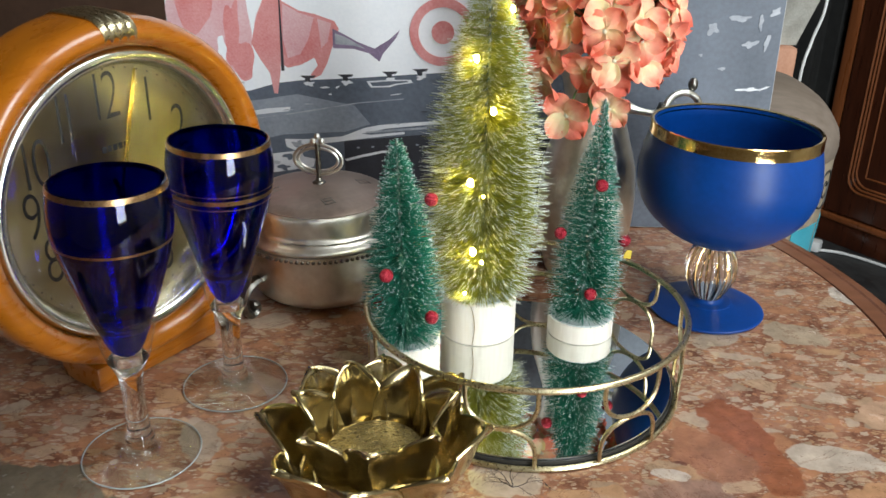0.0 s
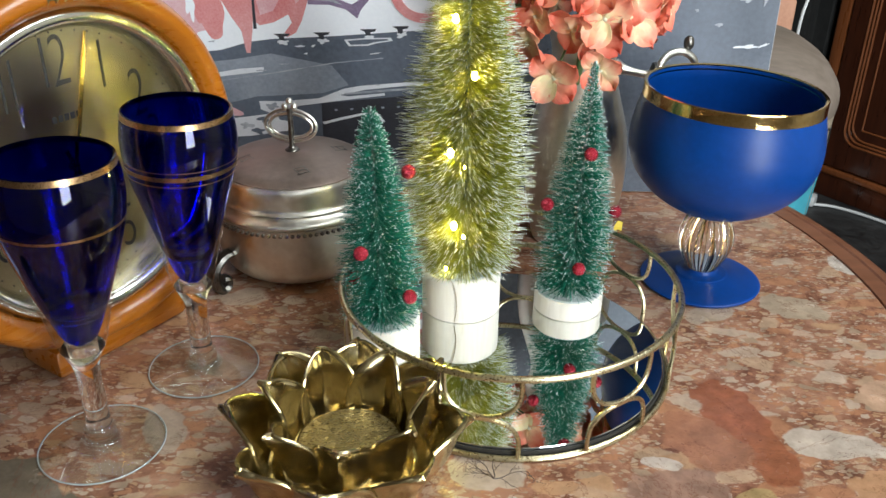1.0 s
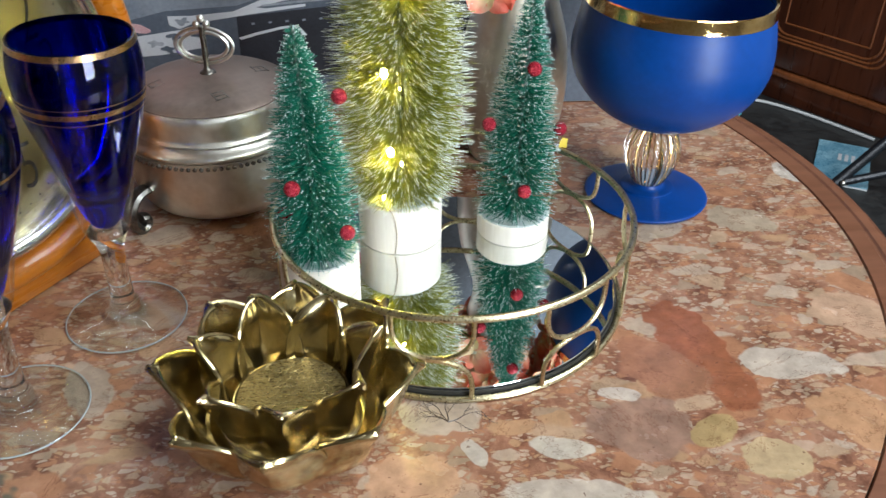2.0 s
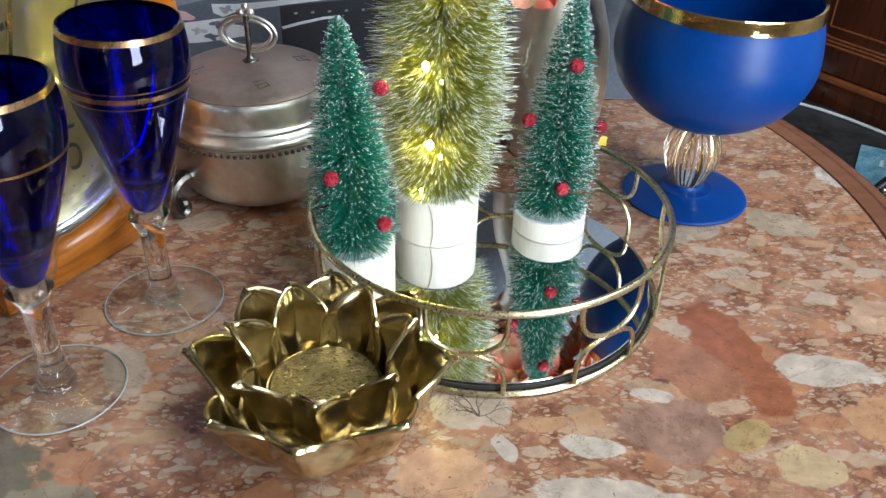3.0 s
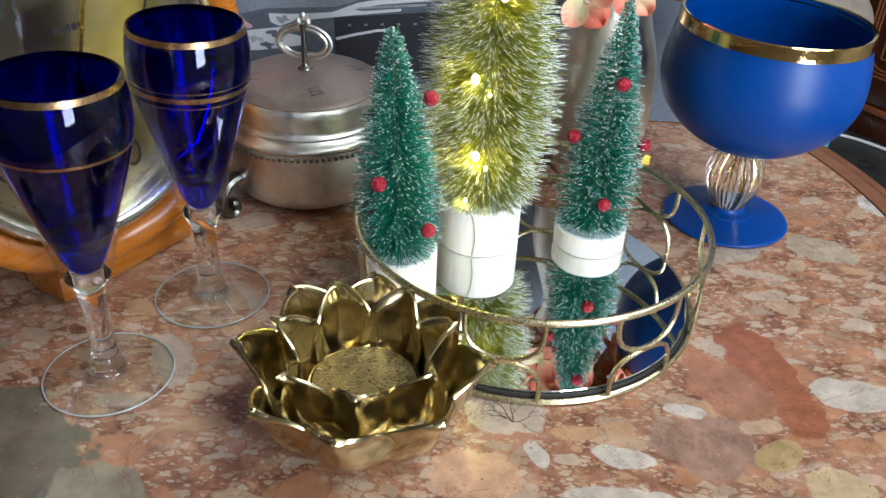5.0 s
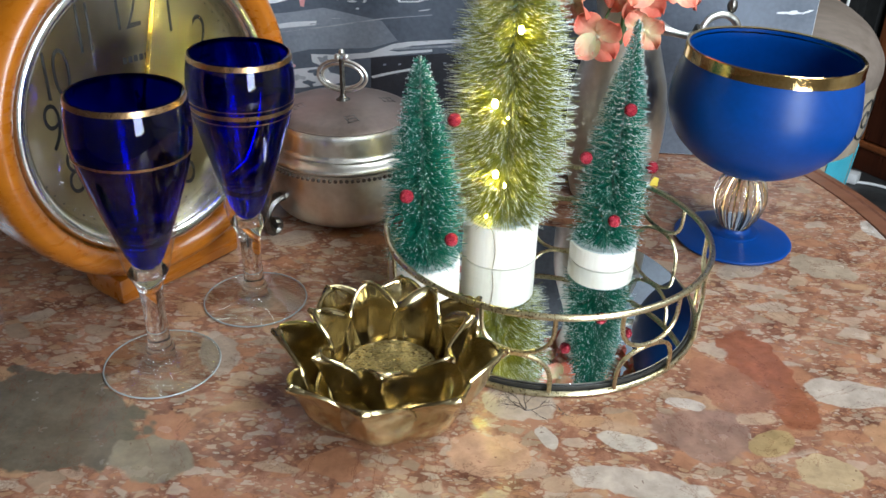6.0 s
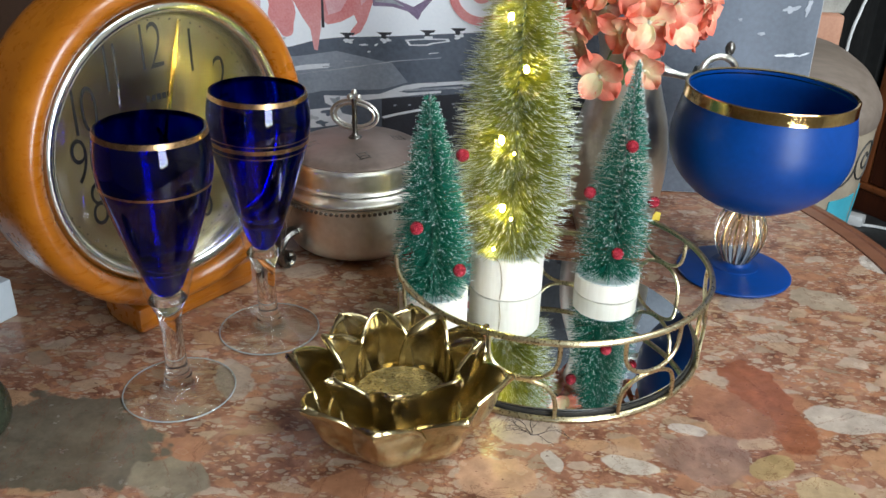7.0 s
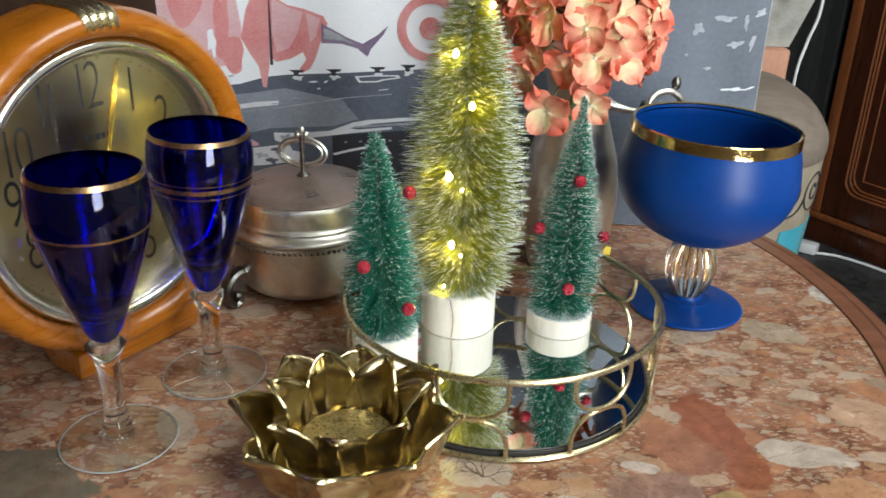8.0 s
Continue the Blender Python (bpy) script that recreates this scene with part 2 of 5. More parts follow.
def marble():
    n = Nodes("breccia_marble")
    c = n.add("TexCoord")
    warp = n.noise(c.outputs["Object"], 26, 3, 0.6)
    warp2 = n.noise(c.outputs["Object"], 110, 2, 0.6)
    sub = n.add("VectorMath", operation="MULTIPLY_ADD")
    n.link(warp.outputs["Color"], sub.inputs[0])
    sub.inputs[1].default_value = (0.007, 0.007, 0)
    n.link(c.outputs["Object"], sub.inputs[2])
    sub2 = n.add("VectorMath", operation="MULTIPLY_ADD")
    n.link(warp2.outputs["Color"], sub2.inputs[0])
    sub2.inputs[1].default_value = (0.0026, 0.0026, 0)
    n.link(sub.outputs[0], sub2.inputs[2])
    where = sub2.outputs[0]
    # matrix: brick red to salmon, veined
    colour = n.ramp(n.noise(where, 30, 6, 0.65).outputs[0], [(0.30, (0.19, 0.076, 0.046)), (0.46, (0.35, 0.160, 0.096)), (0.60, (0.46, 0.24, 0.152)), (0.76, (0.38, 0.148, 0.078))])
    palettes = [(0.0, (0.58, 0.41, 0.27)), (0.2, (0.62, 0.49, 0.37)), (0.36, (0.44, 0.33, 0.23)), (0.5, (0.50, 0.24, 0.13)), (0.75, (0.55, 0.34, 0.19)), (0.9, (0.60, 0.43, 0.31))]
    for scale, keep, edge, turn in ((330, 0.42, 0.10, 0.9), (190, 0.36, 0.10, 0.5), (105, 0.28, 0.09, 0.2), (62, 0.20, 0.08, -0.5), (34, 0.13, 0.06, -0.2)):
        m = n.add("Mapping")
        n.link(where, m.inputs[0])
        m.inputs["Rotation"].default_value, m.inputs["Scale"].default_value = (0, 0, turn), (0.72, 1.3, 0)
        cell, rim = n.add("TexVoronoi"), n.add("TexVoronoi", feature="DISTANCE_TO_EDGE")
        for v in (cell, rim):
            n.link(m.outputs[0], v.inputs["Vector"])
            v.inputs["Scale"].default_value = scale
            v.inputs["Randomness"].default_value = 1.0
        split = n.add("SeparateColor")
        n.link(cell.outputs["Color"], split.inputs[0])
        tone = n.ramp(split.outputs[0], palettes, "CONSTANT")
        tone = n.mix(n.math("MULTIPLY", n.noise(where, scale * 2.2, 3).outputs[0], 0.55), tone, n.mix(0.75, tone, (0.46, 0.20, 0.11)))
        inside = n.math("MULTIPLY", n.math("GREATER_THAN", keep, split.outputs[1]), n.ramp(rim.outputs["Distance"], [(edge * 0.75, 0.0), (edge * 1.5, 1.0)]))
        colour = n.mix(inside, colour, tone)
    for x, y, a, b, turn, tone in STONES:
        m = n.add("Mapping", vector_type="TEXTURE")
        n.link(where, m.inputs[0])
        m.inputs["Location"].default_value, m.inputs["Rotation"].default_value, m.inputs["Scale"].default_value = (x + 0.065 + 0.0048, y - 0.5985 + 0.0048, 0), (0, 0, radians(turn)), (a, b, 1)
        flat = n.add("VectorMath", operation="MULTIPLY")
        n.link(m.outputs[0], flat.inputs[0])
        flat.inputs[1].default_value = (1, 1, 0)
        length = n.add("VectorMath", operation="LENGTH")
        n.link(flat.outputs[0], length.inputs[0])
        chipped = n.math("ADD", length.outputs["Value"], n.math("MULTIPLY", n.math("SUBTRACT", n.noise(where, 55, 2, 0.5).outputs[0], 0.5), 0.9))
        mask = n.ramp(chipped, [(0.92, 0.95), (0.99, 0.0)])
        grain = n.mix(n.ramp(n.noise(where, 75, 4).outputs[0], [(0.4, 0.0), (0.75, 0.6)]), tone, tuple(min(1, t * 1.35) for t in tone))
        colour = n.mix(mask, colour, grain)
    specks = n.ramp(n.noise(where, 240, 2).outputs[0], [(0.68, 0.0), (0.74, 0.7)])
    colour = n.mix(specks, colour, (0.12, 0.05, 0.035))
    veins = n.ramp(n.noise(where, 9, 7, 0.7, 1.2).outputs[0], [(0.492, 0.0), (0.5, 0.55), (0.508, 0.0)])
    colour = n.mix(veins, colour, (0.20, 0.07, 0.04))
    cloudy = n.ramp(n.noise(where, 60, 6, 0.7).outputs[0], [(0.3, 0.48), (0.7, 0.84)])
    colour = n.mix(1.0, colour, cloudy, "MULTIPLY")
    n.link(colour, n.bsdf.inputs["Base Color"])
    n.link(n.ramp(n.noise(c.outputs["Object"], 45, 4).outputs[0], [(0.3, 0.16), (0.7, 0.30)]), n.bsdf.inputs["Roughness"])
    n.bsdf.inputs["Specular IOR Level"].default_value = 0.5
    n.bump(n.noise(c.outputs["Object"], 130, 3).outputs[0], 0.04, 0.0006)
    return n.mat


M_MARBLE = marble()
M_RIM = wood("table_rim_wood", (0.12, 0.045, 0.022), (0.24, 0.10, 0.055), 25, (0.28, 0.42), coat=0.3)
M_GOLD = surface("bright_brass", (0.50, 0.43, 0.25), (0.70, 0.63, 0.42), 90, (0.24, 0.36), 1.0, 0.03)
M_ANTIQUE = surface("antique_gold_casting", (0.38, 0.31, 0.15), (0.80, 0.69, 0.43), 30, (0.15, 0.27), 1.0, 0.10, 0.0007, fine=3.0)
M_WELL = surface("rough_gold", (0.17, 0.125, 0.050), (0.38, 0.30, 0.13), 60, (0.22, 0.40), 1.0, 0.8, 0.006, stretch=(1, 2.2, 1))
M_MIRROR = surface("mirror_silvering", (0.80, 0.82, 0.80), (0.86, 0.88, 0.86), 20, (0.012, 0.02), 1.0, 0.0)
M_COBALT = glass("cobalt_glass", (0.0001, 0.0055, 0.50))
M_COBALT.node_tree.nodes["Principled BSDF"].inputs["Specular IOR Level"].default_value = 0.25
M_CLEAR = glass("clear_glass", (0.97, 0.98, 0.97))
M_THIN = thin_glass("thin_clear_glass")
# Base colour is whitened to draw the bright glint along the glass edge.
M_EDGE_GLINT = surface("whitened_glass_edge", (0.55, 0.60, 0.60), (0.72, 0.76, 0.75), 90, (0.08, 0.2), 0.0, 0.02)
M_EDGE_GLINT.node_tree.nodes["Principled BSDF"].inputs["Transmission Weight"].default_value = 0.55
M_BAND = surface("gilt_band", (0.32, 0.18, 0.085), (0.58, 0.38, 0.20), 200, (0.22, 0.38), 1.0, 0.05)
M_GILT = surface("bright_gilt", (0.62, 0.38, 0.12), (0.95, 0.70, 0.32), 60, (0.05, 0.12), 1.0, 0.25, 0.001)
M_SATIN = surface("satin_blue_glass", (0.0009, 0.034, 0.185), (0.0014, 0.046, 0.24), 30, (0.34, 0.40), 0.0, 0.03)
M_SATIN.node_tree.nodes["Principled BSDF"].inputs["Specular IOR Level"].default_value = 0.3
M_SILVER = surface("tarnished_silver", (0.62, 0.60, 0.53), (0.84, 0.83, 0.77), 22, (0.28, 0.42), 1.0, 0.03, 0.0005)
M_TARNISH = surface("brown_tarnish", (0.17, 0.125, 0.10), (0.30, 0.235, 0.20), 24, (0.35, 0.5), 0.75, 0.15)
M_DARKSILVER = surface("blackened_silver", (0.09, 0.085, 0.075), (0.30, 0.285, 0.26), 120, (0.25, 0.45), 1.0, 0.2)
M_PEWTER = surface("pewter", (0.66, 0.61, 0.50), (0.84, 0.80, 0.69), 18, (0.34, 0.46), 1.0, 0.1)
M_ORANGE = wood("honey_varnished_wood", (0.30, 0.084, 0.003), (0.41, 0.130, 0.005), 22, (0.24, 0.34), coat=0.45, bump=0.05)
M_BEZEL = surface("brushed_steel", (0.62, 0.63, 0.59), (0.80, 0.80, 0.76), 60, (0.16, 0.26), 1.0, 0.05)
M_BLACK = surface("black_print", (0.012, 0.011, 0.010), (0.03, 0.028, 0.025), 200, (0.5, 0.6), 0.0, 0.0)
M_BIRCH = wood("pale_birch", (0.72, 0.66, 0.57), (0.84, 0.80, 0.73), 60, (0.5, 0.65), axis=2, bump=0.2)
M_BIRCH_TOP = surface("painted_base_top", (0.36, 0.42, 0.42), (0.52, 0.57, 0.56), 150, (0.6, 0.8), 0.0, 0.2)
M_GREEN = surface("green_bristle", (0.002, 0.10, 0.062), (0.010, 0.25, 0.155), 160, (0.35, 0.5), 0.0, 0.0)
M_FROST = surface("frost_flock", (0.50, 0.62, 0.62), (0.78, 0.84, 0.84), 300, (0.35, 0.5), 0.0, 0.0)
M_OLIVE = surface("olive_gold_bristle", (0.19, 0.215, 0.020), (0.38, 0.385, 0.060), 120, (0.26, 0.40), 0.3, 0.0)
M_OLIVE_TIP = surface("frosted_olive_tip", (0.56, 0.61, 0.50), (0.84, 0.87, 0.81), 300, (0.3, 0.45), 0.0, 0.0)
M_WIRE = surface("twisted_wire", (0.05, 0.10, 0.08), (0.35, 0.42, 0.40), 500, (0.3, 0.45), 0.8, 0.0)
M_BERRY = surface("glitter_red_berry", (0.22, 0.004, 0.014), (0.56, 0.040, 0.070), 600, (0.12, 0.34), 0.5, 1.0, 0.0012)
M_BULB = lamp_material("warm_led", (1.0, 0.80, 0.16), 330.0)
M_COPPERWIRE = surface("fine_copper_wire", (0.30, 0.20, 0.08), (0.50, 0.36, 0.16), 300, (0.3, 0.4), 1.0, 0.0)
M_FLOOR = surface("dark_worn_floor", (0.012, 0.013, 0.014), (0.055, 0.056, 0.055), 7, (0.35, 0.6), 0.0, 0.2, 0.002)
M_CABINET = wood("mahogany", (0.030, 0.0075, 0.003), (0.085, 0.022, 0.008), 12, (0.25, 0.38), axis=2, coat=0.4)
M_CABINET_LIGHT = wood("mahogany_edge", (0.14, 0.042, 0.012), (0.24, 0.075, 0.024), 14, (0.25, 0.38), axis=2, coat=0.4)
M_WALL = surface("brown_plaster", (0.16, 0.09, 0.06), (0.24, 0.14, 0.095), 5, (0.6, 0.8), 0.0, 0.25, 0.003)
M_PALE = surface("pale_plaster", (0.34, 0.31, 0.26), (0.42, 0.38, 0.33), 5, (0.6, 0.8), 0.0, 0.25, 0.003)
M_CEILING = surface("ceiling_paint", (0.24, 0.20, 0.16), (0.32, 0.27, 0.22), 4, (0.7, 0.85), 0.0, 0.1)
M_BLACKPAINT = surface("black_enamel_tube", (0.008, 0.009, 0.012), (0.022, 0.024, 0.03), 60, (0.22, 0.4), 0.2, 0.05)
M_GAP_SHEET = surface("black_gap_sheet", (0.004, 0.004, 0.004), (0.014, 0.014, 0.013), 40, (0.8, 0.95), 0.0, 0.2)
M_WHITEPLASTIC = surface("white_plastic", (0.66, 0.67, 0.66), (0.76, 0.77, 0.76), 40, (0.35, 0.5), 0.0, 0.05)

# ---- the room ----
FLOOR = -0.72


def room():
    x0, x1, y0, y1, top, t = -2.2, 2.3, -0.80, 2.95, 1.9, 0.15
    tagged(part("floor", box(x0 - t, y0 - t, FLOOR - 0.1, x1 + t, y1 + t, FLOOR), M_FLOOR, smooth=False), "dark worn floor of the room", "floor", kind="structure")
    lid = box(x0 - t, y0 - t, top, 0.62, y1 + t, top + 0.1)
    for b in ((1.58, y0 - t, top, x1 + t, y1 + t, top + 0.1), (0.62, y0 - t, top, 1.58, -0.22, top + 0.1), (0.62, 1.02, top, 1.58, y1 + t, top + 0.1)):
        box(*b, bm=lid)
    tagged(part("ceiling", lid, M_CEILING, smooth=False), "plain pale ceiling with a skylight opening", "ceiling", kind="structure")
    tagged(part("wall_north", box(x0 - t, y1, FLOOR, x1 + t, y1 + t, top), M_WALL, smooth=False), "brown plastered wall", "wall", kind="structure")
    tagged(part("wall_west", box(x0 - t, y0, FLOOR, x0, y1, top), M_WALL, smooth=False), "brown plastered wall", "wall", kind="structure")
    # the wall with the tall opening that lets the daylight in
    south = box(x0 - t, y0 - t, FLOOR, 0.61, y0, top)
    for b in ((1.23, y0 - t, FLOOR, x1 + t, y0, top), (0.61, y0 - t, FLOOR, 1.23, y0, -0.2), (0.61, y0 - t, 1.56, 1.23, y0, top)):
        box(*b, bm=south)
    tagged(part("wall_south", south, M_PALE, smooth=False), "pale plastered wall with a window opening", "wall", kind="structure")
    tagged(part("wall_east", box(x1, y0, FLOOR, x1 + t, y1, top), M_PALE, smooth=False), "pale plastered wall", "wall", kind="structure")


room()


# ---- the table ----
TABLE = (-0.065, 0.5985)


def table():
    ob = thing("table", pose(*TABLE, 0), "round table with red breccia marble top and brown wooden rim", "table")
    top = part("marble_top", lathe([(0, -0.018), (0.404, -0.018), (0.404, -0.0006), (0.4034, 0), (0, 0)], 160), M_MARBLE, ob, "polished red and cream breccia marble", pose(0, 0, 0))
    profile = [(0.4045, -0.02), (0.4045, -0.0015), (0.4055, 0.0002), (0.418, 0.0004), (0.4195, -0.0012), (0.421, -0.0012), (0.4225, 0.0), (0.430, -0.001), (0.436, -0.005), (0.438, -0.011), (0.436, -0.018), (0.428, -0.023), (0.428, -0.030), (0.4045, -0.030)]
    part("wooden_rim", lathe(profile, 160), M_RIM, ob, "brown moulded wooden rim")
    part("underside", lathe([(0, -0.030), (0.40, -0.030), (0.40, -0.0185), (0, -0.0185)], 64), M_RIM, ob)
    part("apron", lathe([(0.30, -0.031), (0.33, -0.031), (0.33, -0.075), (0.30, -0.075), (0.30, -0.031)], 64), M_RIM, ob)
    part("pedestal", lathe(spline([(0.06, -0.031), (0.05, -0.12), (0.035, -0.25), (0.06, -0.38), (0.045, -0.50), (0.075, -0.60), (0.075, -0.64)], 5), 32), M_RIM, ob)
    for k in range(3):
        path = spline([(0.06, 0, -0.60), (0.16, 0, -0.60), (0.26, 0, -0.66), (0.31, 0, FLOOR + 0.022)], 5)
        part("leg", tube(path, 0.022, 8), M_RIM, ob, m=pose(0, 0, 0, 0, 0, 25 + 120 * k))
    # branching dark veins in the pale stone in front of the tray
    rng = random.Random(4)
    bm = bmesh.new()

    def branch(x, y, a, length, width, level):
        pts = [(x, y, 0.0)]
        for _ in range(6):
            a += rng.uniform(-0.28, 0.28)
            x, y = x + math.cos(a) * length / 6, y + math.sin(a) * length / 6
            pts.append((x, y, 0.0))
            if level < 3 and rng.random() < 0.62:
                branch(x, y, a + rng.choice((-1, 1)) * rng.uniform(0.5, 0.95), length * 0.55, width * 0.6, level + 1)
        tube(pts, [width * (1 - 0.12 * i) for i in range(7)], 4, bm=bm)

    for a in (2.5, 1.9, 1.35, 0.5):
        branch(0.040 - TABLE[0], 0.394 - TABLE[1], a, 0.020, 0.00042, 1)
    part("vein", bm, M_VEIN, top, "fine black branching mineral vein")
    return ob


M_VEIN = surface("mineral_vein", (0.035, 0.025, 0.02), (0.09, 0.06, 0.05), 300, (0.2, 0.35), 0.0, 0.0)
table()


# ---- the mirrored tray ----
TRAY = (0.0515, 0.515)


def tray():
    ob = thing("tray", pose(*TRAY, 0), "round mirrored tray with a gold wire gallery on the marble", "tray")
    part("mirror", lathe([(0, 0.0032), (0.1032, 0.0032), (0.1032, 0.0068), (0.1028, 0.0072), (0, 0.0072)], 128), M_MIRROR, ob, "clear silver mirror plate", smooth=False)
    part("backing", lathe([(0, 0.0006), (0.1045, 0.0006), (0.1045, 0.0058), (0.1036, 0.0058), (0.1036, 0.003), (0, 0.003)], 96), M_BLACK, ob)
    part("bottom_ring", tube(circle(0.1065, 0.0020, 120), 0.0019, 8, True), M_GOLD, ob)
    part("top_ring", tube(circle(0.1085, 0.0585, 120), 0.0021, 10, True), M_GOLD, ob)
    radius, half = 0.1078, 11.6
    for k in range(8):
        for name, low in (("lower_loop", True), ("upper_loop", False)):
            pts = []
            for i in range(19):
                a = math.pi * i / 18
                turn = radians(half * math.cos(a) * (1.0 + 0.10 * math.sin(a)))
                h = 0.004 + 0.0262 * math.sin(a) ** 0.62 if low else 0.0575 - 0.0262 * math.sin(a) ** 0.62
                pts.append((radius * math.cos(turn), radius * math.sin(turn), h))
            part(name, tube(pts, 0.00145, 7), M_GOLD, ob, m=pose(0, 0, 0, 0, 0, -100.5 + 45 * k))
    return ob


tray()


# ---- bottle-brush trees ----
def bristles(name, height, reach, count, thick, tip, seed, mats, parent, blob=0.0, lift=0.35, pitch=0.0075, frosted=1.0, stump=0.0256):
    """Fine bristles out of a twisted wire. reach(z): how far they stand out at that height. The outer share 'tip' has the second material."""
    rng = np.random.default_rng(seed)
    u = rng.random(count) ** 1.12
    z0 = u * height
    # the bristles leave the wire along a double helix
    turn = 2 * np.pi * z0 / pitch + np.pi * rng.integers(0, 2, count) + rng.normal(0, 0.42, count)
    far = np.array([reach(z) for z in z0 + 0.004]) * rng.uniform(0.70, 1.10, count)
    slope = lift * (0.2 + 0.9 * u) + rng.normal(0, 0.08, count) - 0.55 * np.clip(1 - u * 9, 0, 1)
    out = np.stack([np.cos(turn), np.sin(turn), slope], 1)
    start = np.stack([np.zeros(count), np.zeros(count), z0], 1) + out * 0.0008
    end = np.stack([np.cos(turn) * far, np.sin(turn) * far, z0 + far * slope], 1)
    end[:, 2] += rng.normal(0, 0.0012, count)
    # no bristle dives into the base below the crown
    over = np.hypot(end[:, 0], end[:, 1]) < stump
    end[:, 2] = np.maximum(end[:, 2], np.where(over, 0.0012, -0.0012))
    mid = start + (end - start) * (1 - tip) + rng.normal(0, 0.0003, (count, 3))
    side = np.stack([-np.sin(turn), np.cos(turn), np.zeros(count)], 1)
    up = np.cross(out / np.linalg.norm(out, axis=1, keepdims=True), side)
    verts, w = [], np.array([1.0, 1.0, 0.9 if not blob else 0.6]) * thick
    for p, r in zip((start, mid, end), w):
        for k in range(3):
            a = 2 * np.pi * k / 3
            verts.append(p + r * (np.cos(a) * side + np.sin(a) * up))
    v = np.stack(verts, 1).reshape(-1, 3)
    base = np.arange(count)[:, None] * 9
    faces = []
    for seg in (0, 3):
        for k in range(3):
            faces.append(base + np.array([[seg + k, seg + (k + 1) % 3, seg + 3 + (k + 1) % 3, seg + 3 + k]]))
    caps = base + np.array([[6, 7, 8]])
    me = bpy.data.meshes.new(name)
    quads = np.concatenate(faces, 0)
    me.from_pydata(v.tolist(), [], quads.tolist() + caps.tolist())
    for m in mats:
        me.materials.append(m)
    white = (rng.random(count) < frosted).astype(int)
    index = np.concatenate([np.zeros(3 * count, int)] + [white] * 4)
    me.polygons.foreach_set("material_index", index)
    me.polygons.foreach_set("use_smooth", np.ones(7 * count, bool))
    ob = new(name, me)
    ob.parent = parent
    if blob:
        pick = np.flatnonzero(rng.random(count) < 0.30 + 0.6 * frosted)
        e = end[pick]
        size = blob * rng.uniform(0.55, 1.25, len(pick))[:, None]
        corners = np.array([[1, 0, 0], [-1, 0, 0], [0, 1, 0], [0, -1, 0], [0, 0, 1], [0, 0, -1]], float)
        vv = (e[:, None, :] + corners[None] * size[:, None]).reshape(-1, 3)
        tri = np.array([[0, 2, 4], [2, 1, 4], [1, 3, 4], [3, 0, 4], [2, 0, 5], [1, 2, 5], [3, 1, 5], [0, 3, 5]])
        ff = (np.arange(len(pick))[:, None, None] * 6 + tri[None]).reshape(-1, 3)
        fm = bpy.data.meshes.new("frost")
        fm.from_pydata(vv.tolist(), [], ff.tolist())
        fm.materials.append(M_FROST)
        fo = new("frost", fm)
        fo.parent = parent
        tagged(fo, "white frost specks on the bristle tips", kind="stuff")
    return ob


def profile_of(points):
    zs, rs = [p[0] for p in points], [p[1] for p in points]
    return lambda z: float(np.interp(z, zs, rs))


def twisted_stem(height, z0, parent, radius=0.0008):
    bm = bmesh.new()
    for phase in (0, math.pi):
        n = int(height / 0.0012)
        tube([(radius * math.cos(phase + i * 0.75), radius * math.sin(phase + i * 0.75), z0 + height * i / n) for i in range(n + 1)], 0.0007, 5, bm=bm)
    return part("wire_stem", bm, M_WIRE, parent, "twisted wire stem")


def wooden_base(radius, height, parent):
    r, h = radius, height
    part("wooden_base", lathe([(0, 0), (r - 0.0006, 0), (r, 0.0006), (r, h - 0.0008), (r - 0.0008, h), (0, h)], 56), [M_BIRCH], parent, "pale unvarnished birch base")
    part("base_top", lathe([(0, h + 0.0001), (r - 0.001, h + 0.0001), (r - 0.0013, h + 0.0009), (0, h + 0.0012)], 40), M_BIRCH_TOP, parent, "grey-green top of the base")


def small_tree(x, y, tip, base_height, height, points, seed, frost, berries):
    """A green bottle-brush tree. berries: places in the world. tip: how far its top leans."""
    lean_x, lean_y = math.degrees(math.atan2(-tip[1], height)), math.degrees(math.atan2(tip[0], height))
    ob = thing("christmas_tree", pose(x, y, 0.0073), "small green frosted bottle-brush tree with red berries", "christmas tree", "bottle-brush trees on the tray")
    wooden_base(0.0247, base_height, ob)
    crown = part("crown", tube([(0, 0, 0), (0, 0, 0.001)], 0.0009, 5), M_WIRE, ob)
    crown.matrix_basis = pose(0, 0, base_height + 0.001, lean_x, lean_y, 0)
    top = height - base_height
    bristles("bristles", top, profile_of(points), 4600, 0.00018, 0.09, seed, [M_GREEN, M_FROST], crown, 0.00036, 0.12, 0.0078, frost)
    twisted_stem(top + 0.004, -0.001, crown)
    for bx, by, bz in berries:
        b = part("berry", ball(0.0047, rings=9), M_BERRY, ob, "glittered red berry", pose(bx - x, by - y, bz - 0.0073))
        b.rotation_euler = (bx * 50, by * 70, bz * 30)
    return ob


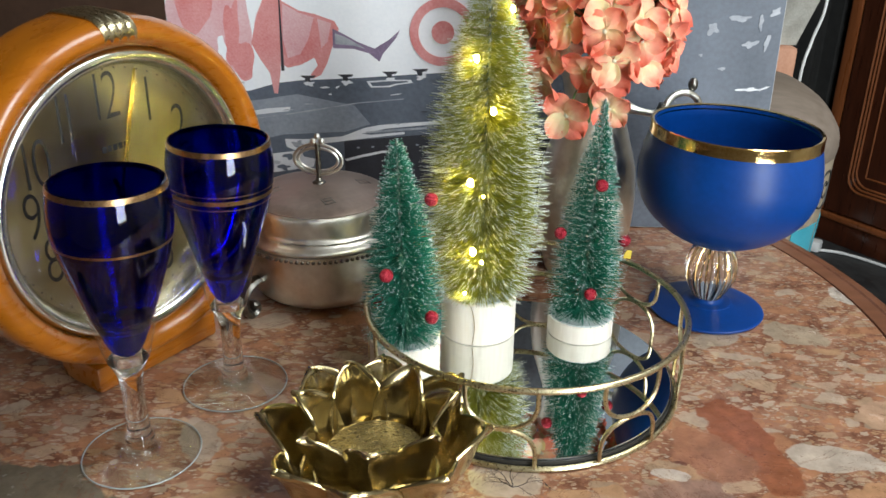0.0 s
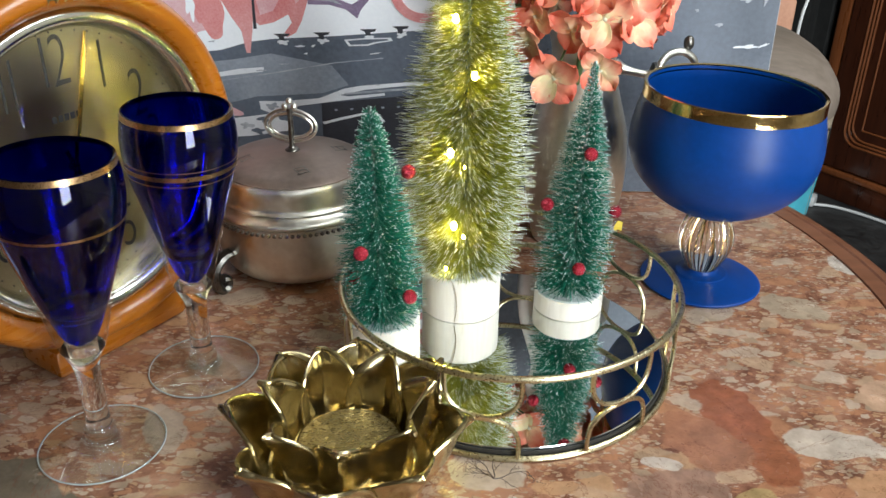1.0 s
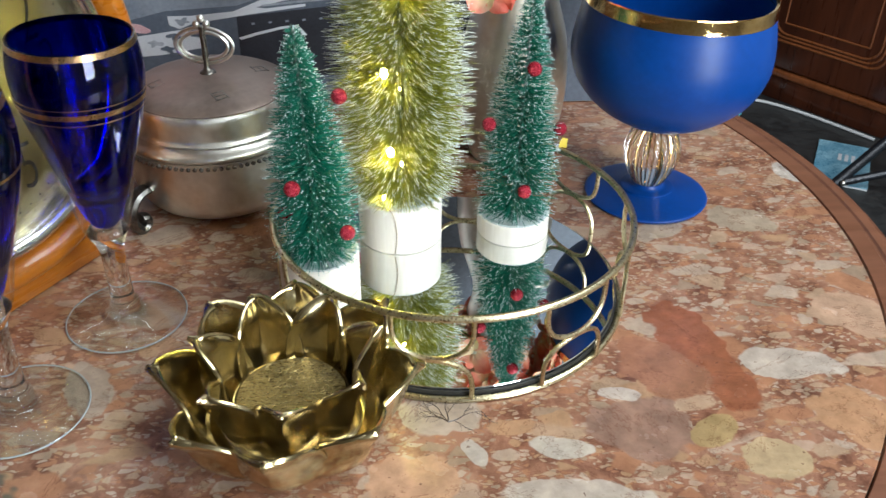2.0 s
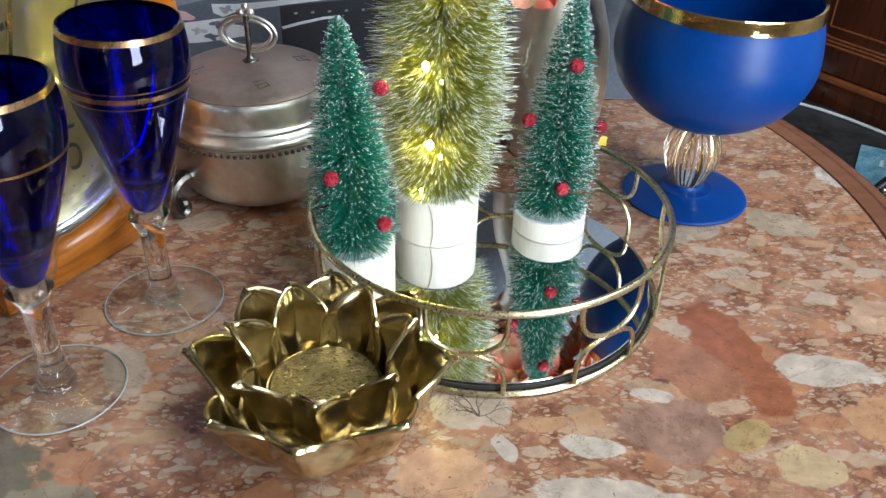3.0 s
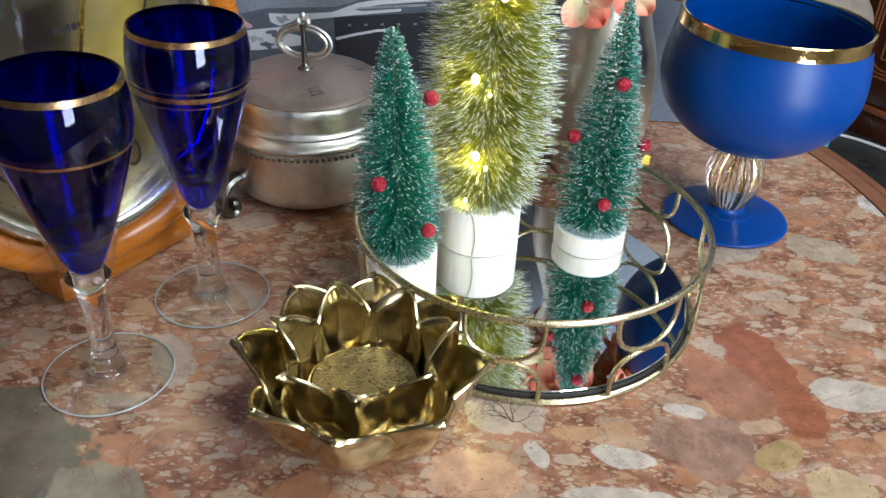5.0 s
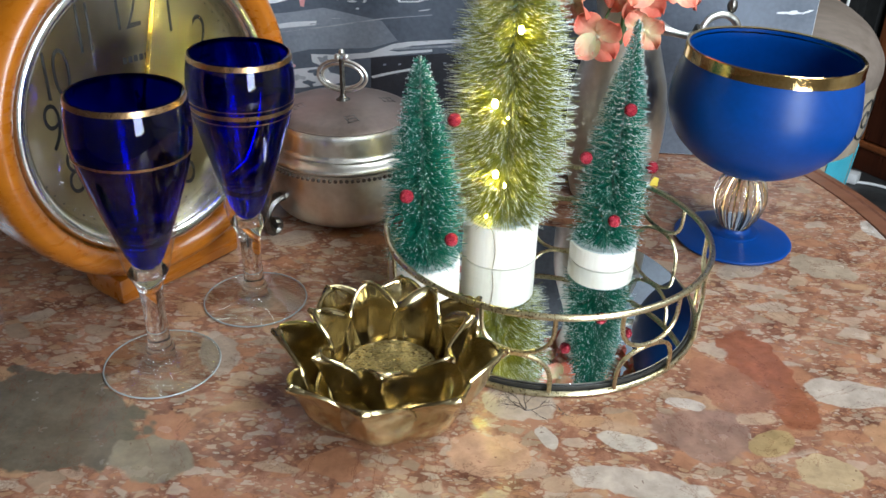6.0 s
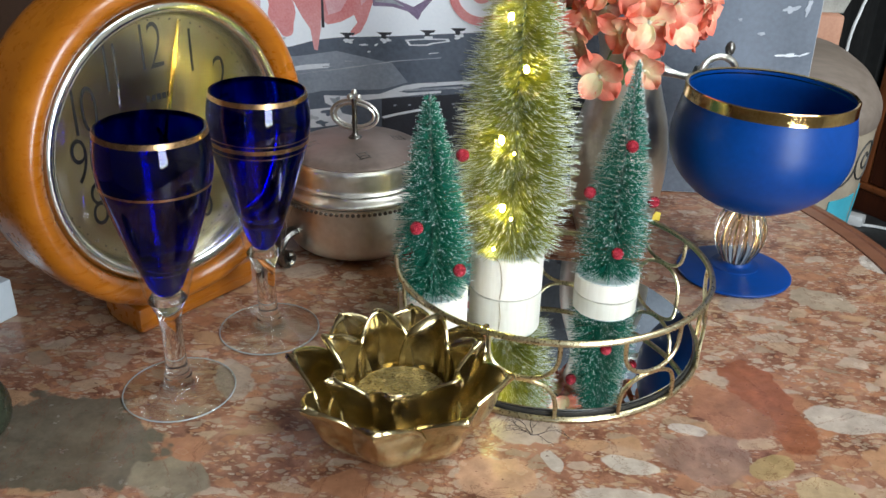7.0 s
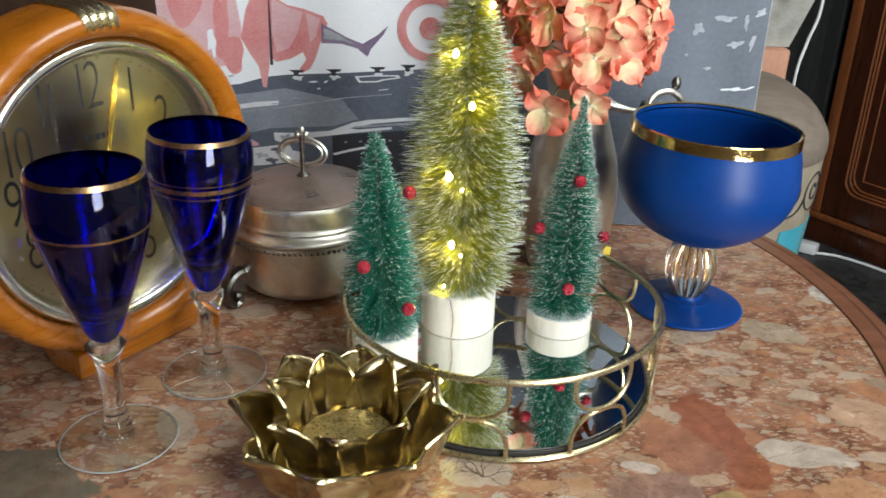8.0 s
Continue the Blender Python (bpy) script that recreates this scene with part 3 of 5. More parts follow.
small_tree(-0.0315, 0.5135, (-0.006, 0.006), 0.025, 0.162,
           [(0, 0.022), (0.012, 0.0275), (0.03, 0.0275), (0.055, 0.0255), (0.09, 0.0185), (0.125, 0.0095), (0.142, 0.004)], 11, 0.22,
           [(-0.0415, 0.4885, 0.0900), (-0.0120, 0.4890, 0.0600), (-0.0140, 0.5180, 0.1320), (-0.0495, 0.513, 0.060)])
small_tree(0.0985, 0.572, (0.007, 0.014), 0.0148, 0.174,
           [(0, 0.022), (0.012, 0.027), (0.035, 0.0275), (0.06, 0.0245), (0.085, 0.021), (0.125, 0.0115), (0.156, 0.003)], 12, 0.46,
           [(0.1040, 0.5620, 0.1285), (0.1010, 0.5500, 0.0490), (0.0780, 0.5660, 0.0900), (0.1270, 0.578, 0.0800)])


def large_tree(x, y):
    ob = thing("christmas_tree", pose(x, y, 0.0073), "large olive-gold frosted bottle-brush tree with warm fairy lights", "christmas tree", "bottle-brush trees on the tray")
    wooden_base(0.0282, 0.034, ob)
    crown = part("crown", tube([(0, 0, 0), (0, 0, 0.001)], 0.0012, 5), M_WIRE, ob)
    crown.matrix_basis = pose(0.0015, 0, 0.0355)
    reach = profile_of([(0, 0.026), (0.015, 0.036), (0.035, 0.043), (0.085, 0.0450), (0.115, 0.0430), (0.14, 0.0375), (0.175, 0.0295), (0.21, 0.016), (0.238, 0.004)])
    bristles("bristles", 0.236, reach, 11500, 0.00017, 0.14, 13, [M_OLIVE, M_OLIVE_TIP], crown, 0.00022, 0.06, 0.0105, 0.72, 0.0292)
    twisted_stem(0.24, -0.001, crown, 0.001)
    string = part("fairy_lights", tube(spline([(-0.006, -0.0285, -0.0340), (-0.0045, -0.0287, -0.02), (-0.007, -0.0287, -0.004), (-0.012, -0.028, 0.002)], 5), 0.00022, 5), M_COPPERWIRE, ob, "string of warm fairy lights", pose(0.0015, 0, 0.0355))
    wire = []
    for i in range(150):
        h = i / 149
        a = -2.0 + 13.5 * h
        r = 0.60 * reach(0.236 * h)
        wire.append((r * math.cos(a), r * math.sin(a), 0.004 + 0.225 * h))
    part("light_wire", tube(wire, 0.00022, 5), M_COPPERWIRE, string)
    for lx, lz, s in ((-0.007, 0.176, 1.0), (0.005, 0.143, 1.0), (-0.009, 0.095, 1.1), (-0.006, 0.044, 1.1), (-0.011, 0.0055, 0.5), (0.0005, 0.036, 0.5), (0.0, 0.086, 0.4), (0.016, 0.205, 0.8)):
        depth = -0.80 * math.sqrt(max(1e-6, reach(lz) ** 2 - lx * lx))
        part("bulb", ball(0.0018 * s, pose(0, 0, 0) @ Matrix.Diagonal((1, 1, 1.5, 1)), 7), M_BULB, string, "glowing warm white bulb", pose(lx - 0.0015, depth, lz))
    return ob


large_tree(0.0205, 0.5705)


# ---- lotus candle holder ----
def petal_grid(width, root_r, tip_r, root_z, tip_z, cup, rng, flare=0.0058):
    """A spoon-shaped petal: rows up it, columns across, x outwards, y across."""
    rows, cols, grid = 17, 15, []
    skew, phase = rng.uniform(-0.10, 0.10), rng.uniform(0, 6)
    for i in range(rows):
        v = 1 - (1 - i / (rows - 1)) ** 1.7
        lip = max(0.0, (v - 0.72) / 0.28) ** 1.8
        r = root_r + (tip_r - root_r) * math.sin(0.5 * math.pi * v) ** 0.85 + flare * lip
        z = root_z + (tip_z - root_z) * v ** 1.30 - 0.0030 * lip
        wide = 0.0004 + width * (0.70 + 0.30 * math.sin(math.pi * v / 0.84) if v < 0.42 else max(0.0, 1 - ((v - 0.42) / 0.58) ** 2.4) ** 0.56)
        row = []
        for j in range(cols):
            s = 2 * j / (cols - 1) - 1
            ruffle = 0.0012 * math.sin(4.2 * s + 7 * v + phase) * v
            roll = 0.30 * max(0.0, (abs(s) - 0.72) / 0.28) ** 2 * v
            hollow = cup * (1 - 0.7 * lip) * (0.75 + 0.25 * v) * (s * s - 0.26 * math.exp(-s * s * 22) * v - roll)
            row.append((r - hollow + ruffle, s * wide + skew * 0.02 * v * v, z + 0.15 * hollow + ruffle * 0.6))
        grid.append(row)
    return grid


def rolled(grid, thickness):
    """A petal with a thick rounded rim."""
    rim = [row[0] for row in grid[3:]] + grid[-1][1:-1] + [row[-1] for row in grid[:2:-1]]
    path = [rim[0]]
    for p in rim[1:]:
        if (Vector(p) - Vector(path[-1])).length > 0.0008:
            path.append(p)
    return tube(path, thickness * 0.62, 8, bm=sheet(grid, thickness))


def lotus(x, y):
    ob = thing("candle_holder", pose(x, y, 0), "antique gold lotus candle holder with two petal tiers", "candle holder")
    part("bowl", lathe(spline([(0, 0.0005), (0.030, 0.0005), (0.036, 0.004), (0.042, 0.012), (0.044, 0.016)], 4) + spline([(0.042, 0.0165), (0.036, 0.012), (0.030, 0.016), (0.0295, 0.026)], 4) + [(0.0285, 0.0262), (0.0280, 0.024), (0, 0.024)], 60), M_ANTIQUE, ob)
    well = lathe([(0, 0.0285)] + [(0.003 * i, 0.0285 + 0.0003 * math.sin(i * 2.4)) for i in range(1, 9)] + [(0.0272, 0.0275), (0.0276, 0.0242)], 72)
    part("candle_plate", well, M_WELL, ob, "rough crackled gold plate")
    for k in range(8):
        rng = random.Random(30 + k)
        grid = petal_grid(0.0242, 0.035, 0.0590 + rng.uniform(-0.002, 0.002), 0.003, 0.0500 + rng.uniform(-0.002, 0.002), 0.0150, rng, 0.0080)
        part("outer_petal", rolled(grid, 0.0023), M_ANTIQUE, ob, m=pose(0, 0, 0, 0, 0, 268 + 45 * k + rng.uniform(-3, 3)))
    for k in range(7):
        rng = random.Random(60 + k)
        grid = petal_grid(0.0166, 0.0285, 0.0410 + rng.uniform(-0.0015, 0.0015), 0.012, 0.0610 + rng.uniform(-0.003, 0.002), 0.0135, rng, 0.0066)
        part("inner_petal", rolled(grid, 0.0020), M_ANTIQUE, ob, m=pose(0, 0, 0, 0, 0, 118 + 51.4 * k + rng.uniform(-3, 3)))
    return ob


lotus(-0.0395, 0.391)


# ---- cobalt wine glasses ----
def wine_glass(lean, drop, bands):
    ob = thing("wine_glass", pose(0, 0, 0), "cobalt blue wine glass with gilt bands and clear stem", "wine glass", "cobalt wine glasses on the marble")
    outer = [(0.0040, 0.0705), (0.0080, 0.0738), (0.0110, 0.0790), (0.0145, 0.0885), (0.0192, 0.1015), (0.0245, 0.118), (0.0292, 0.134), (0.0322, 0.148), (0.0331, 0.158), (0.0325, 0.168), (0.0306, 0.1780)]
    low = lambda pts: [(r, z - drop * min(1, max(0, (0.125 - z) / 0.055)) if z > 0.05 else z * (1 - drop / 0.05)) for r, z in pts]
    outer = low(spline(outer, 4))
    inner = [(r - 0.0012, z) for r, z in outer[::-1] if z > 0.094]
    tilt = Matrix.Translation((0, 0, 0.064)) @ pose(0, 0, 0, 0, lean, 0) @ Matrix.Translation((0, 0, -0.064))
    cobalt = lathe(low([(0, 0.0698)]) + outer + [(0.0300, 0.1783)] + inner + low([(0.0100, 0.0895), (0.0050, 0.0868), (0, 0.0860)]), 72)
    part("bowl", cobalt, M_COBALT, ob, "deep cobalt blue glass bowl", tilt)
    part("foot", lathe([(0, 0.0)] + spline([(0.0345, 0.0), (0.0353, 0.0011), (0.0340, 0.0021), (0.022, 0.0030), (0.0112, 0.0037)], 4) + [(0, 0.0038)], 80), M_THIN, ob, "clear glass foot")
    # The bright rim line comes from the whitened edge colour.
    part("foot_edge", tube(circle(0.0352, 0.0011, 90), 0.0005, 6, True), M_EDGE_GLINT, ob, "rounded edge of the foot, glint painted in white")
    clear = spline([(0.0126, 0.0040), (0.0092, 0.0056), (0.0088, 0.0100), (0.0086, 0.0140), (0.0072, 0.0165), (0.0067, 0.026), (0.0066, 0.044), (0.0072, 0.055), (0.0088, 0.0610), (0.0108, 0.0655), (0.0118, 0.0675)], 4)
    casing = [(0.0100, 0.0700), (0.0075, 0.0708), (0.0040, 0.0693), (0, 0.0686)]
    part("casing", lathe(low(spline([(0.0119, 0.0676), (0.0136, 0.0730), (0.0156, 0.0815), (0.0182, 0.0930), (0.0204, 0.1000)], 4)), 72), M_THIN, ob, "clear glass casing round the tip of the bowl", tilt)
    part("stem", lathe(low(clear + casing), 72), M_CLEAR, ob, "clear glass stem")

    def band(z0, z1):
        pts = [(r + 0.00012, z) for r, z in outer if z0 < z < z1]
        at = lambda z: (float(np.interp(z, [p[1] for p in outer], [p[0] for p in outer])) + 0.00012, z)
        pts = [at(z0)] + pts + [at(z1)]
        return lathe(pts + [(r + 0.00018, z) for r, z in pts[::-1]] + [pts[0]], 72)

    for z0, z1 in bands:
        part("gilt_band", band(z0, z1), M_BAND, ob, "worn gilt band", tilt)
    return ob


wine_glass(1.8, 0.0, ((0.1748, 0.1778), (0.1452, 0.1466))).matrix_basis = pose(-0.1865, 0.4155, 0.0002)
wine_glass(2.2, 0.005, ((0.1748, 0.1778), (0.1452, 0.1480), (0.1505, 0.1509), (0.1417, 0.1421))).matrix_basis = pose(-0.1485, 0.4945, 0.0002)


# ---- blue footed bowl ----
def footed_bowl(x, y):
    ob = thing("footed_bowl", pose(x, y, 0.0002), "satin blue glass bowl with gilt rim and ribbed stem", "glass bowl")
    part("foot", lathe([(0, 0)] + spline([(0.0440, 0.0), (0.0455, 0.0014), (0.0445, 0.0030), (0.032, 0.0048), (0.0205, 0.0075), (0.0195, 0.0088), (0.0135, 0.0098), (0.0115, 0.0125)], 4) + [(0, 0.0125)], 80), M_SATIN, ob)
    rib = lambda a, k: 1 + 0.085 * abs(math.cos(7 * a)) - 0.05
    knob = spline([(0.0112, 0.0128), (0.0150, 0.0195), (0.0186, 0.028), (0.0202, 0.037), (0.0194, 0.045), (0.0165, 0.053), (0.0128, 0.0582)], 4)
    stem = part("ribbed_stem", lathe([(0, 0.0128)] + knob + [(0, 0.0582)], 112, rib), M_CLEAR, ob, "clear ribbed glass knob")
    for k in range(14):
        a = math.pi * (2 * k + 1) / 14
        pts = [((r * 0.975) * math.cos(a), (r * 0.975) * math.sin(a), z) for r, z in knob]
        part("gilt_line", tube(pts, 0.00062, 5), M_GILT, stem, "gilt line in a groove")
    lean = Matrix.Translation((0, 0, 0.06)) @ pose(0, 0, 0, 0, 1.8, 0) @ Matrix.Translation((0, 0, -0.06))
    outer = spline([(0.0125, 0.0585), (0.028, 0.0640), (0.046, 0.0745), (0.0600, 0.0885), (0.0672, 0.1040), (0.0686, 0.1180), (0.0664, 0.1340), (0.0636, 0.1460), (0.0632, 0.1550)], 5)
    inner = [(r - 0.0026, z + 0.0014) for r, z in outer[::-1][1:-3]]
    part("bowl", lathe([(0, 0.0584)] + outer + [(0.0625, 0.1559), (0.0612, 0.1553)] + inner + [(0, 0.0650)], 112), M_SATIN, ob, m=lean)
    at = lambda z: float(np.interp(z, [p[1] for p in outer], [p[0] for p in outer]))
    pts = [(at(z) + 0.0002, z) for z in np.linspace(0.1472, 0.1556, 6)]
    part("gilt_rim", lathe(pts + [(0.0626, 0.1563), (0.0608, 0.1557), (0.0606, 0.1515), (0.0611, 0.1512), (0.0618, 0.1552), (0.0625, 0.1560)] + [pts[-1]], 112), M_GILT, ob, "bright wavy gilt rim", lean)
    return ob


footed_bowl(0.2085, 0.6265)


# ---- silver pot ----
def silver_pot(x, y):
    ob = thing("sugar_pot", pose(x, y, 0), "tarnished silver lidded pot with beaded rim and scroll feet", "lidded pot")
    body = spline([(0.038, 0.0055), (0.047, 0.0062), (0.0545, 0.0100), (0.0600, 0.0190), (0.0628, 0.0320), (0.0640, 0.0460), (0.0642, 0.0530)], 4)
    part("body", lathe([(0, 0.0055)] + body + [(0.0655, 0.0560), (0.0655, 0.0575), (0.058, 0.0578), (0.058, 0.050), (0, 0.050)], 80), M_SILVER, ob)
    part("collar", lathe(spline([(0.0640, 0.0578), (0.0668, 0.0592), (0.0664, 0.0618), (0.0625, 0.0640), (0.0600, 0.0662)], 4) + [(0.055, 0.0662), (0.055, 0.0580), (0.0640, 0.0578)], 80), M_SILVER, ob, "polished collar")
    beads = bmesh.new()
    for k in range(96):
        a = 2 * math.pi * k / 96
        bmesh.ops.create_icosphere(beads, subdivisions=1, radius=0.00175, matrix=pose(0.0660 * math.cos(a), 0.0660 * math.sin(a), 0.0545))
    tagged(part("beading", beads, M_DARKSILVER, ob, "row of tiny dark silver beads"), kind="stuff")
    lid = part("lid", lathe(spline([(0.0570, 0.0664), (0.0612, 0.0672), (0.0588, 0.0695), (0.0582, 0.0730), (0.0576, 0.0830), (0.0560, 0.0862)], 4) + [(0.0530, 0.0868), (0, 0.0868)], 80), M_SILVER, ob, "silver lid with a bright side")
    part("lid_top", lathe(spline([(0.0552, 0.0862), (0.0545, 0.0876), (0.045, 0.0915), (0.025, 0.0948), (0.006, 0.0962)], 4) + [(0, 0.0963)], 80), M_TARNISH, lid, "brown tarnished top of the lid")
    marks = bmesh.new()
    for a in (-70, 20, 110, 200):
        c = Matrix.Rotation(radians(a), 4, "Z") @ Matrix.Translation((0.036, 0, 0.0932)) @ Matrix.Rotation(radians(8), 4, "Y")
        for dx, dy, w, h in ((0, 0.004, 0.009, 0.0007), (0.0, -0.004, 0.009, 0.0007), (0.0045, 0, 0.0007, 0.008), (-0.0045, 0, 0.0007, 0.008), (0, 0, 0.0007, 0.008)):
            bmesh.ops.create_cube(marks, size=1, matrix=c @ Matrix.LocRotScale((dx, dy, 0.0), Euler((0, 0, 0.3)), (w, h, 0.0006)))
    tagged(part("engraving", marks, M_DARKSILVER, lid, "faint engraved marks"), kind="stuff")
    # finial: a pillar in an oval ring with a trefoil top
    f = part("finial", lathe(spline([(0.0058, 0.0958), (0.0052, 0.0972), (0.0026, 0.0990), (0.0020, 0.1030), (0.0023, 0.108), (0.0020, 0.1190), (0.0025, 0.1290)], 4) + [(0, 0.1296)], 20), M_DARKSILVER, ob, "silver finial with an oval ring")
    face = pose(0, 0, 0.1155, 0, 0, -8)
    for a, b in ((0.0200, 0.0125), (0.0165, 0.0094)):
        part("ring", tube([(a * math.cos(t * math.pi / 20), 0, b * math.sin(t * math.pi / 20)) for t in range(40)], 0.00125, 7, True), M_SILVER, f, m=face)
    for dx, dz in ((0, 0.1345), (-0.0034, 0.1305), (0.0034, 0.1305)):
        part("bead", ball(0.0026, rings=6), M_SILVER, f, m=pose(dx, 0, dz))
    # scroll feet
    for k in range(3):
        pts = spline([(0.053, 0, 0.024), (0.063, 0, 0.030), (0.073, 0, 0.027), (0.0785, 0, 0.018), (0.0785, 0, 0.009), (0.0740, 0, 0.0030), (0.0690, 0, 0.0045), (0.0680, 0, 0.0095), (0.0720, 0, 0.0110)], 5)
        n = len(pts)
        bm = tube(pts, [0.0026 + 0.0012 * math.sin(math.pi * i / n) for i in range(n)], 8)
        bmesh.ops.scale(bm, vec=(1, 1.9, 1), verts=bm.verts[:])
        part("scroll_foot", bm, M_DARKSILVER, ob, "blackened silver scroll foot", pose(0, 0, 0, 0, 0, -134 + 120 * k))
    return ob


silver_pot(-0.1100, 0.6450)


# ---- wooden clock ----
def sunburst():
    """Gilt brass brushed from the centre outwards."""
    n = Nodes("sunburst_brass")
    n.bsdf.inputs["Metallic"].default_value = 1
    n.bsdf.inputs["Roughness"].default_value = 0.30
    v = n.coords()
    turn = n.add("TexGradient")
    turn.gradient_type = "RADIAL"
    n.link(v, turn.inputs[0])
    line = n.add("TexNoise")
    line.noise_dimensions = "1D"
    n.link(n.math("MULTIPLY", turn.outputs["Fac"], 900.0), line.inputs["W"])
    line.inputs["Scale"].default_value, line.inputs["Detail"].default_value = 1.0, 2.0
    n.bump(line.outputs[0], 0.10, 0.0008)
    round_brush = n.add("Tangent")
    round_brush.direction_type, round_brush.axis = "RADIAL", "Z"
    n.link(round_brush.outputs[0], n.bsdf.inputs["Tangent"])
    n.bsdf.inputs["Anisotropic"].default_value = 0.85
    f = n.noise(v, 25, 3).outputs[0]
    n.link(n.mix(n.ramp(f, [(0.35, 0.0), (0.65, 1.0)]), (0.42, 0.35, 0.19), (0.54, 0.46, 0.27)), n.bsdf.inputs["Base Color"])
    return n.mat


M_DIAL = sunburst()


def lettering(name, words, size, material, parent, m, thin=0.0, stretch=1.0):
    data = bpy.data.curves.new(name, "FONT")
    data.body, data.size, data.align_x, data.align_y, data.extrude, data.offset = words, size, "CENTER", "CENTER", 0.0002, thin
    temp = new(name + "_curve", data)
    me = bpy.data.meshes.new_from_object(temp.evaluated_get(bpy.context.evaluated_depsgraph_get()))
    bpy.data.objects.remove(temp)
    bpy.data.curves.remove(data)
    me.transform(Matrix.Diagonal((stretch, 1, 1, 1)))
    me.materials.clear()
    me.materials.append(material)
    ob = new(name, me)
    ob.parent, ob.matrix_basis = parent, m
    return ob


def clock():
    # its own z points out of the dial, y up
    ob = thing("clock", pose(-0.2095, 0.512, 0.0003, 0, 0, 57.5) @ Matrix.Scale(0.98, 4), "round honey wooden clock with brass dial and steel bezel", "clock")
    up = pose(0, 0, 0.1345, 90, 0, 0)
    ring = spline([(0.0985, 0.000), (0.0998, 0.0060), (0.1040, 0.0105), (0.1090, 0.0115), (0.1140, 0.0080), (0.1172, 0.001), (0.1182, -0.010), (0.1182, -0.036), (0.1150, -0.046)], 4)
    part("wooden_ring", lathe(ring + [(0.110, -0.048), (0.0985, -0.048), (0.0985, 0.000)], 120), M_ORANGE, ob, "glossy honey-orange wooden ring", up)
    part("bezel", lathe(spline([(0.0862, -0.0135), (0.0866, -0.0060), (0.0884, 0.0010), (0.0912, 0.0048), (0.0945, 0.0056), (0.0972, 0.0040), (0.0984, 0.0005)], 4) + [(0.0984, -0.0135), (0.0862, -0.0135)], 120), M_BEZEL, ob, "polished steel bezel", up)
    dial = part("dial", lathe([(0, -0.0150), (0.0984, -0.0150), (0.0984, -0.0140), (0, -0.0140)], 120), M_DIAL, ob, "brushed sunburst brass dial", up)
    part("back_plate", lathe([(0, -0.046), (0.0983, -0.046), (0.0983, -0.016), (0, -0.016)], 64), M_BLACK, ob, m=up)
    for hour in range(1, 13):
        a = radians(90 - 30 * hour)
        word = "I" if hour == 1 else str(hour)
        lettering("numeral", word.replace("1", "I") if hour in (10, 11, 12) else word, 0.046, M_BLACK, dial, pose(0.0635 * math.cos(a), 0.0645 * math.sin(a), -0.0137), -0.0008, 0.60)
    dot = bmesh.new()
    bmesh.ops.create_cone(dot, cap_ends=True, segments=8, radius1=0.0006, radius2=0.0006, depth=0.0004)
    dots = mesh_of("minute_dot", dot)
    dots.materials.append(M_BLACK)
    for k in range(60):
        a = radians(6 * k)
        o = new("minute_dot", dots)
        o.parent, o.matrix_basis = dial, pose(0.0832 * math.cos(a), 0.0832 * math.sin(a), -0.0137)
    for dx in (-0.0105, -0.0063, -0.0021, 0.0021, 0.0063):
        part("letter_bar", box(dx, 0, 0, dx + 0.003, 0.0042, 0.0003), M_BLACK, dial, m=pose(0.002, 0.029, -0.0138))
    part("minute_hand", plate([(-0.0012, -0.016), (0.0012, -0.016), (0.0016, 0.05), (0.0007, 0.0835), (-0.0007, 0.0835), (-0.0016, 0.05)], 0, 0.0005), M_GILT, ob, "slim gold hand", up @ pose(0.0, 0.0, -0.0105, 0, 0, -15))
    part("hour_hand", plate([(-0.0016, -0.012), (0.0016, -0.012), (0.0022, 0.03), (0.0008, 0.052), (-0.0008, 0.052), (-0.0022, 0.03)], 0, 0.0005), M_GILT, ob, "slim gold hand", up @ pose(0.0, 0.0, -0.0118, 0, 0, -160))
    part("hub", lathe([(0, 0.0), (0.0035, 0), (0.0030, 0.0035), (0, 0.0040)], 20), M_GILT, ob, m=up @ pose(0, 0, -0.0138))
    part("cover_glass", lathe(spline([(0.0870, -0.0030), (0.075, 0.0005), (0.045, 0.0040), (0.015, 0.0058)], 4) + [(0, 0.006), (0, 0.0048), (0.015, 0.0046), (0.045, 0.0028), (0.075, -0.0008), (0.0870, -0.0042), (0.0870, -0.0030)], 80), M_THIN, ob, "clear domed cover glass", up)
    # brass clasp over the top of the ring
    clasp = part("clasp", bmesh.new(), M_GOLD, ob, "ribbed brass clasp")
    bm = bmesh.new()
    for k in range(4):
        a0 = -0.0132 + 0.0067 * k
        pts = [(r + 0.0006, z) for r, z in ring[2:]]
        rows = []
        for i in range(4):
            bulge = 0.0009 * math.sin(math.pi * i / 3)
            t = (a0 + 0.0064 * i / 3) / 0.12
            rows.append([((r + bulge) * math.sin(t), (r + bulge) * math.cos(t), z) for r, z in pts])
        piece = sheet(rows, 0.0008)
        me = bpy.data.meshes.new("rib")
        piece.to_mesh(me)
        piece.free()
        bm.from_mesh(me)
        bpy.data.meshes.remove(me)
    bm.to_mesh(clasp.data)
    bm.free()
    clasp.matrix_basis = up @ pose(0, 0, 0, 0, 0, 0.5)
    # wooden foot under the ring
    part("foot", box(-0.046, -0.004, 0.0003, 0.060, 0.040, 0.0205, 0.003), M_ORANGE, ob, "honey-coloured wooden foot", pose(0, 0.006, 0))
    return ob


clock()


# ---- picture on canvas ----
def print_colour(name, dark, light, scale=14):
    return surface(name, dark, light, scale, (0.45, 0.6), 0.0, 0.25, 0.0004, fine=22.0)


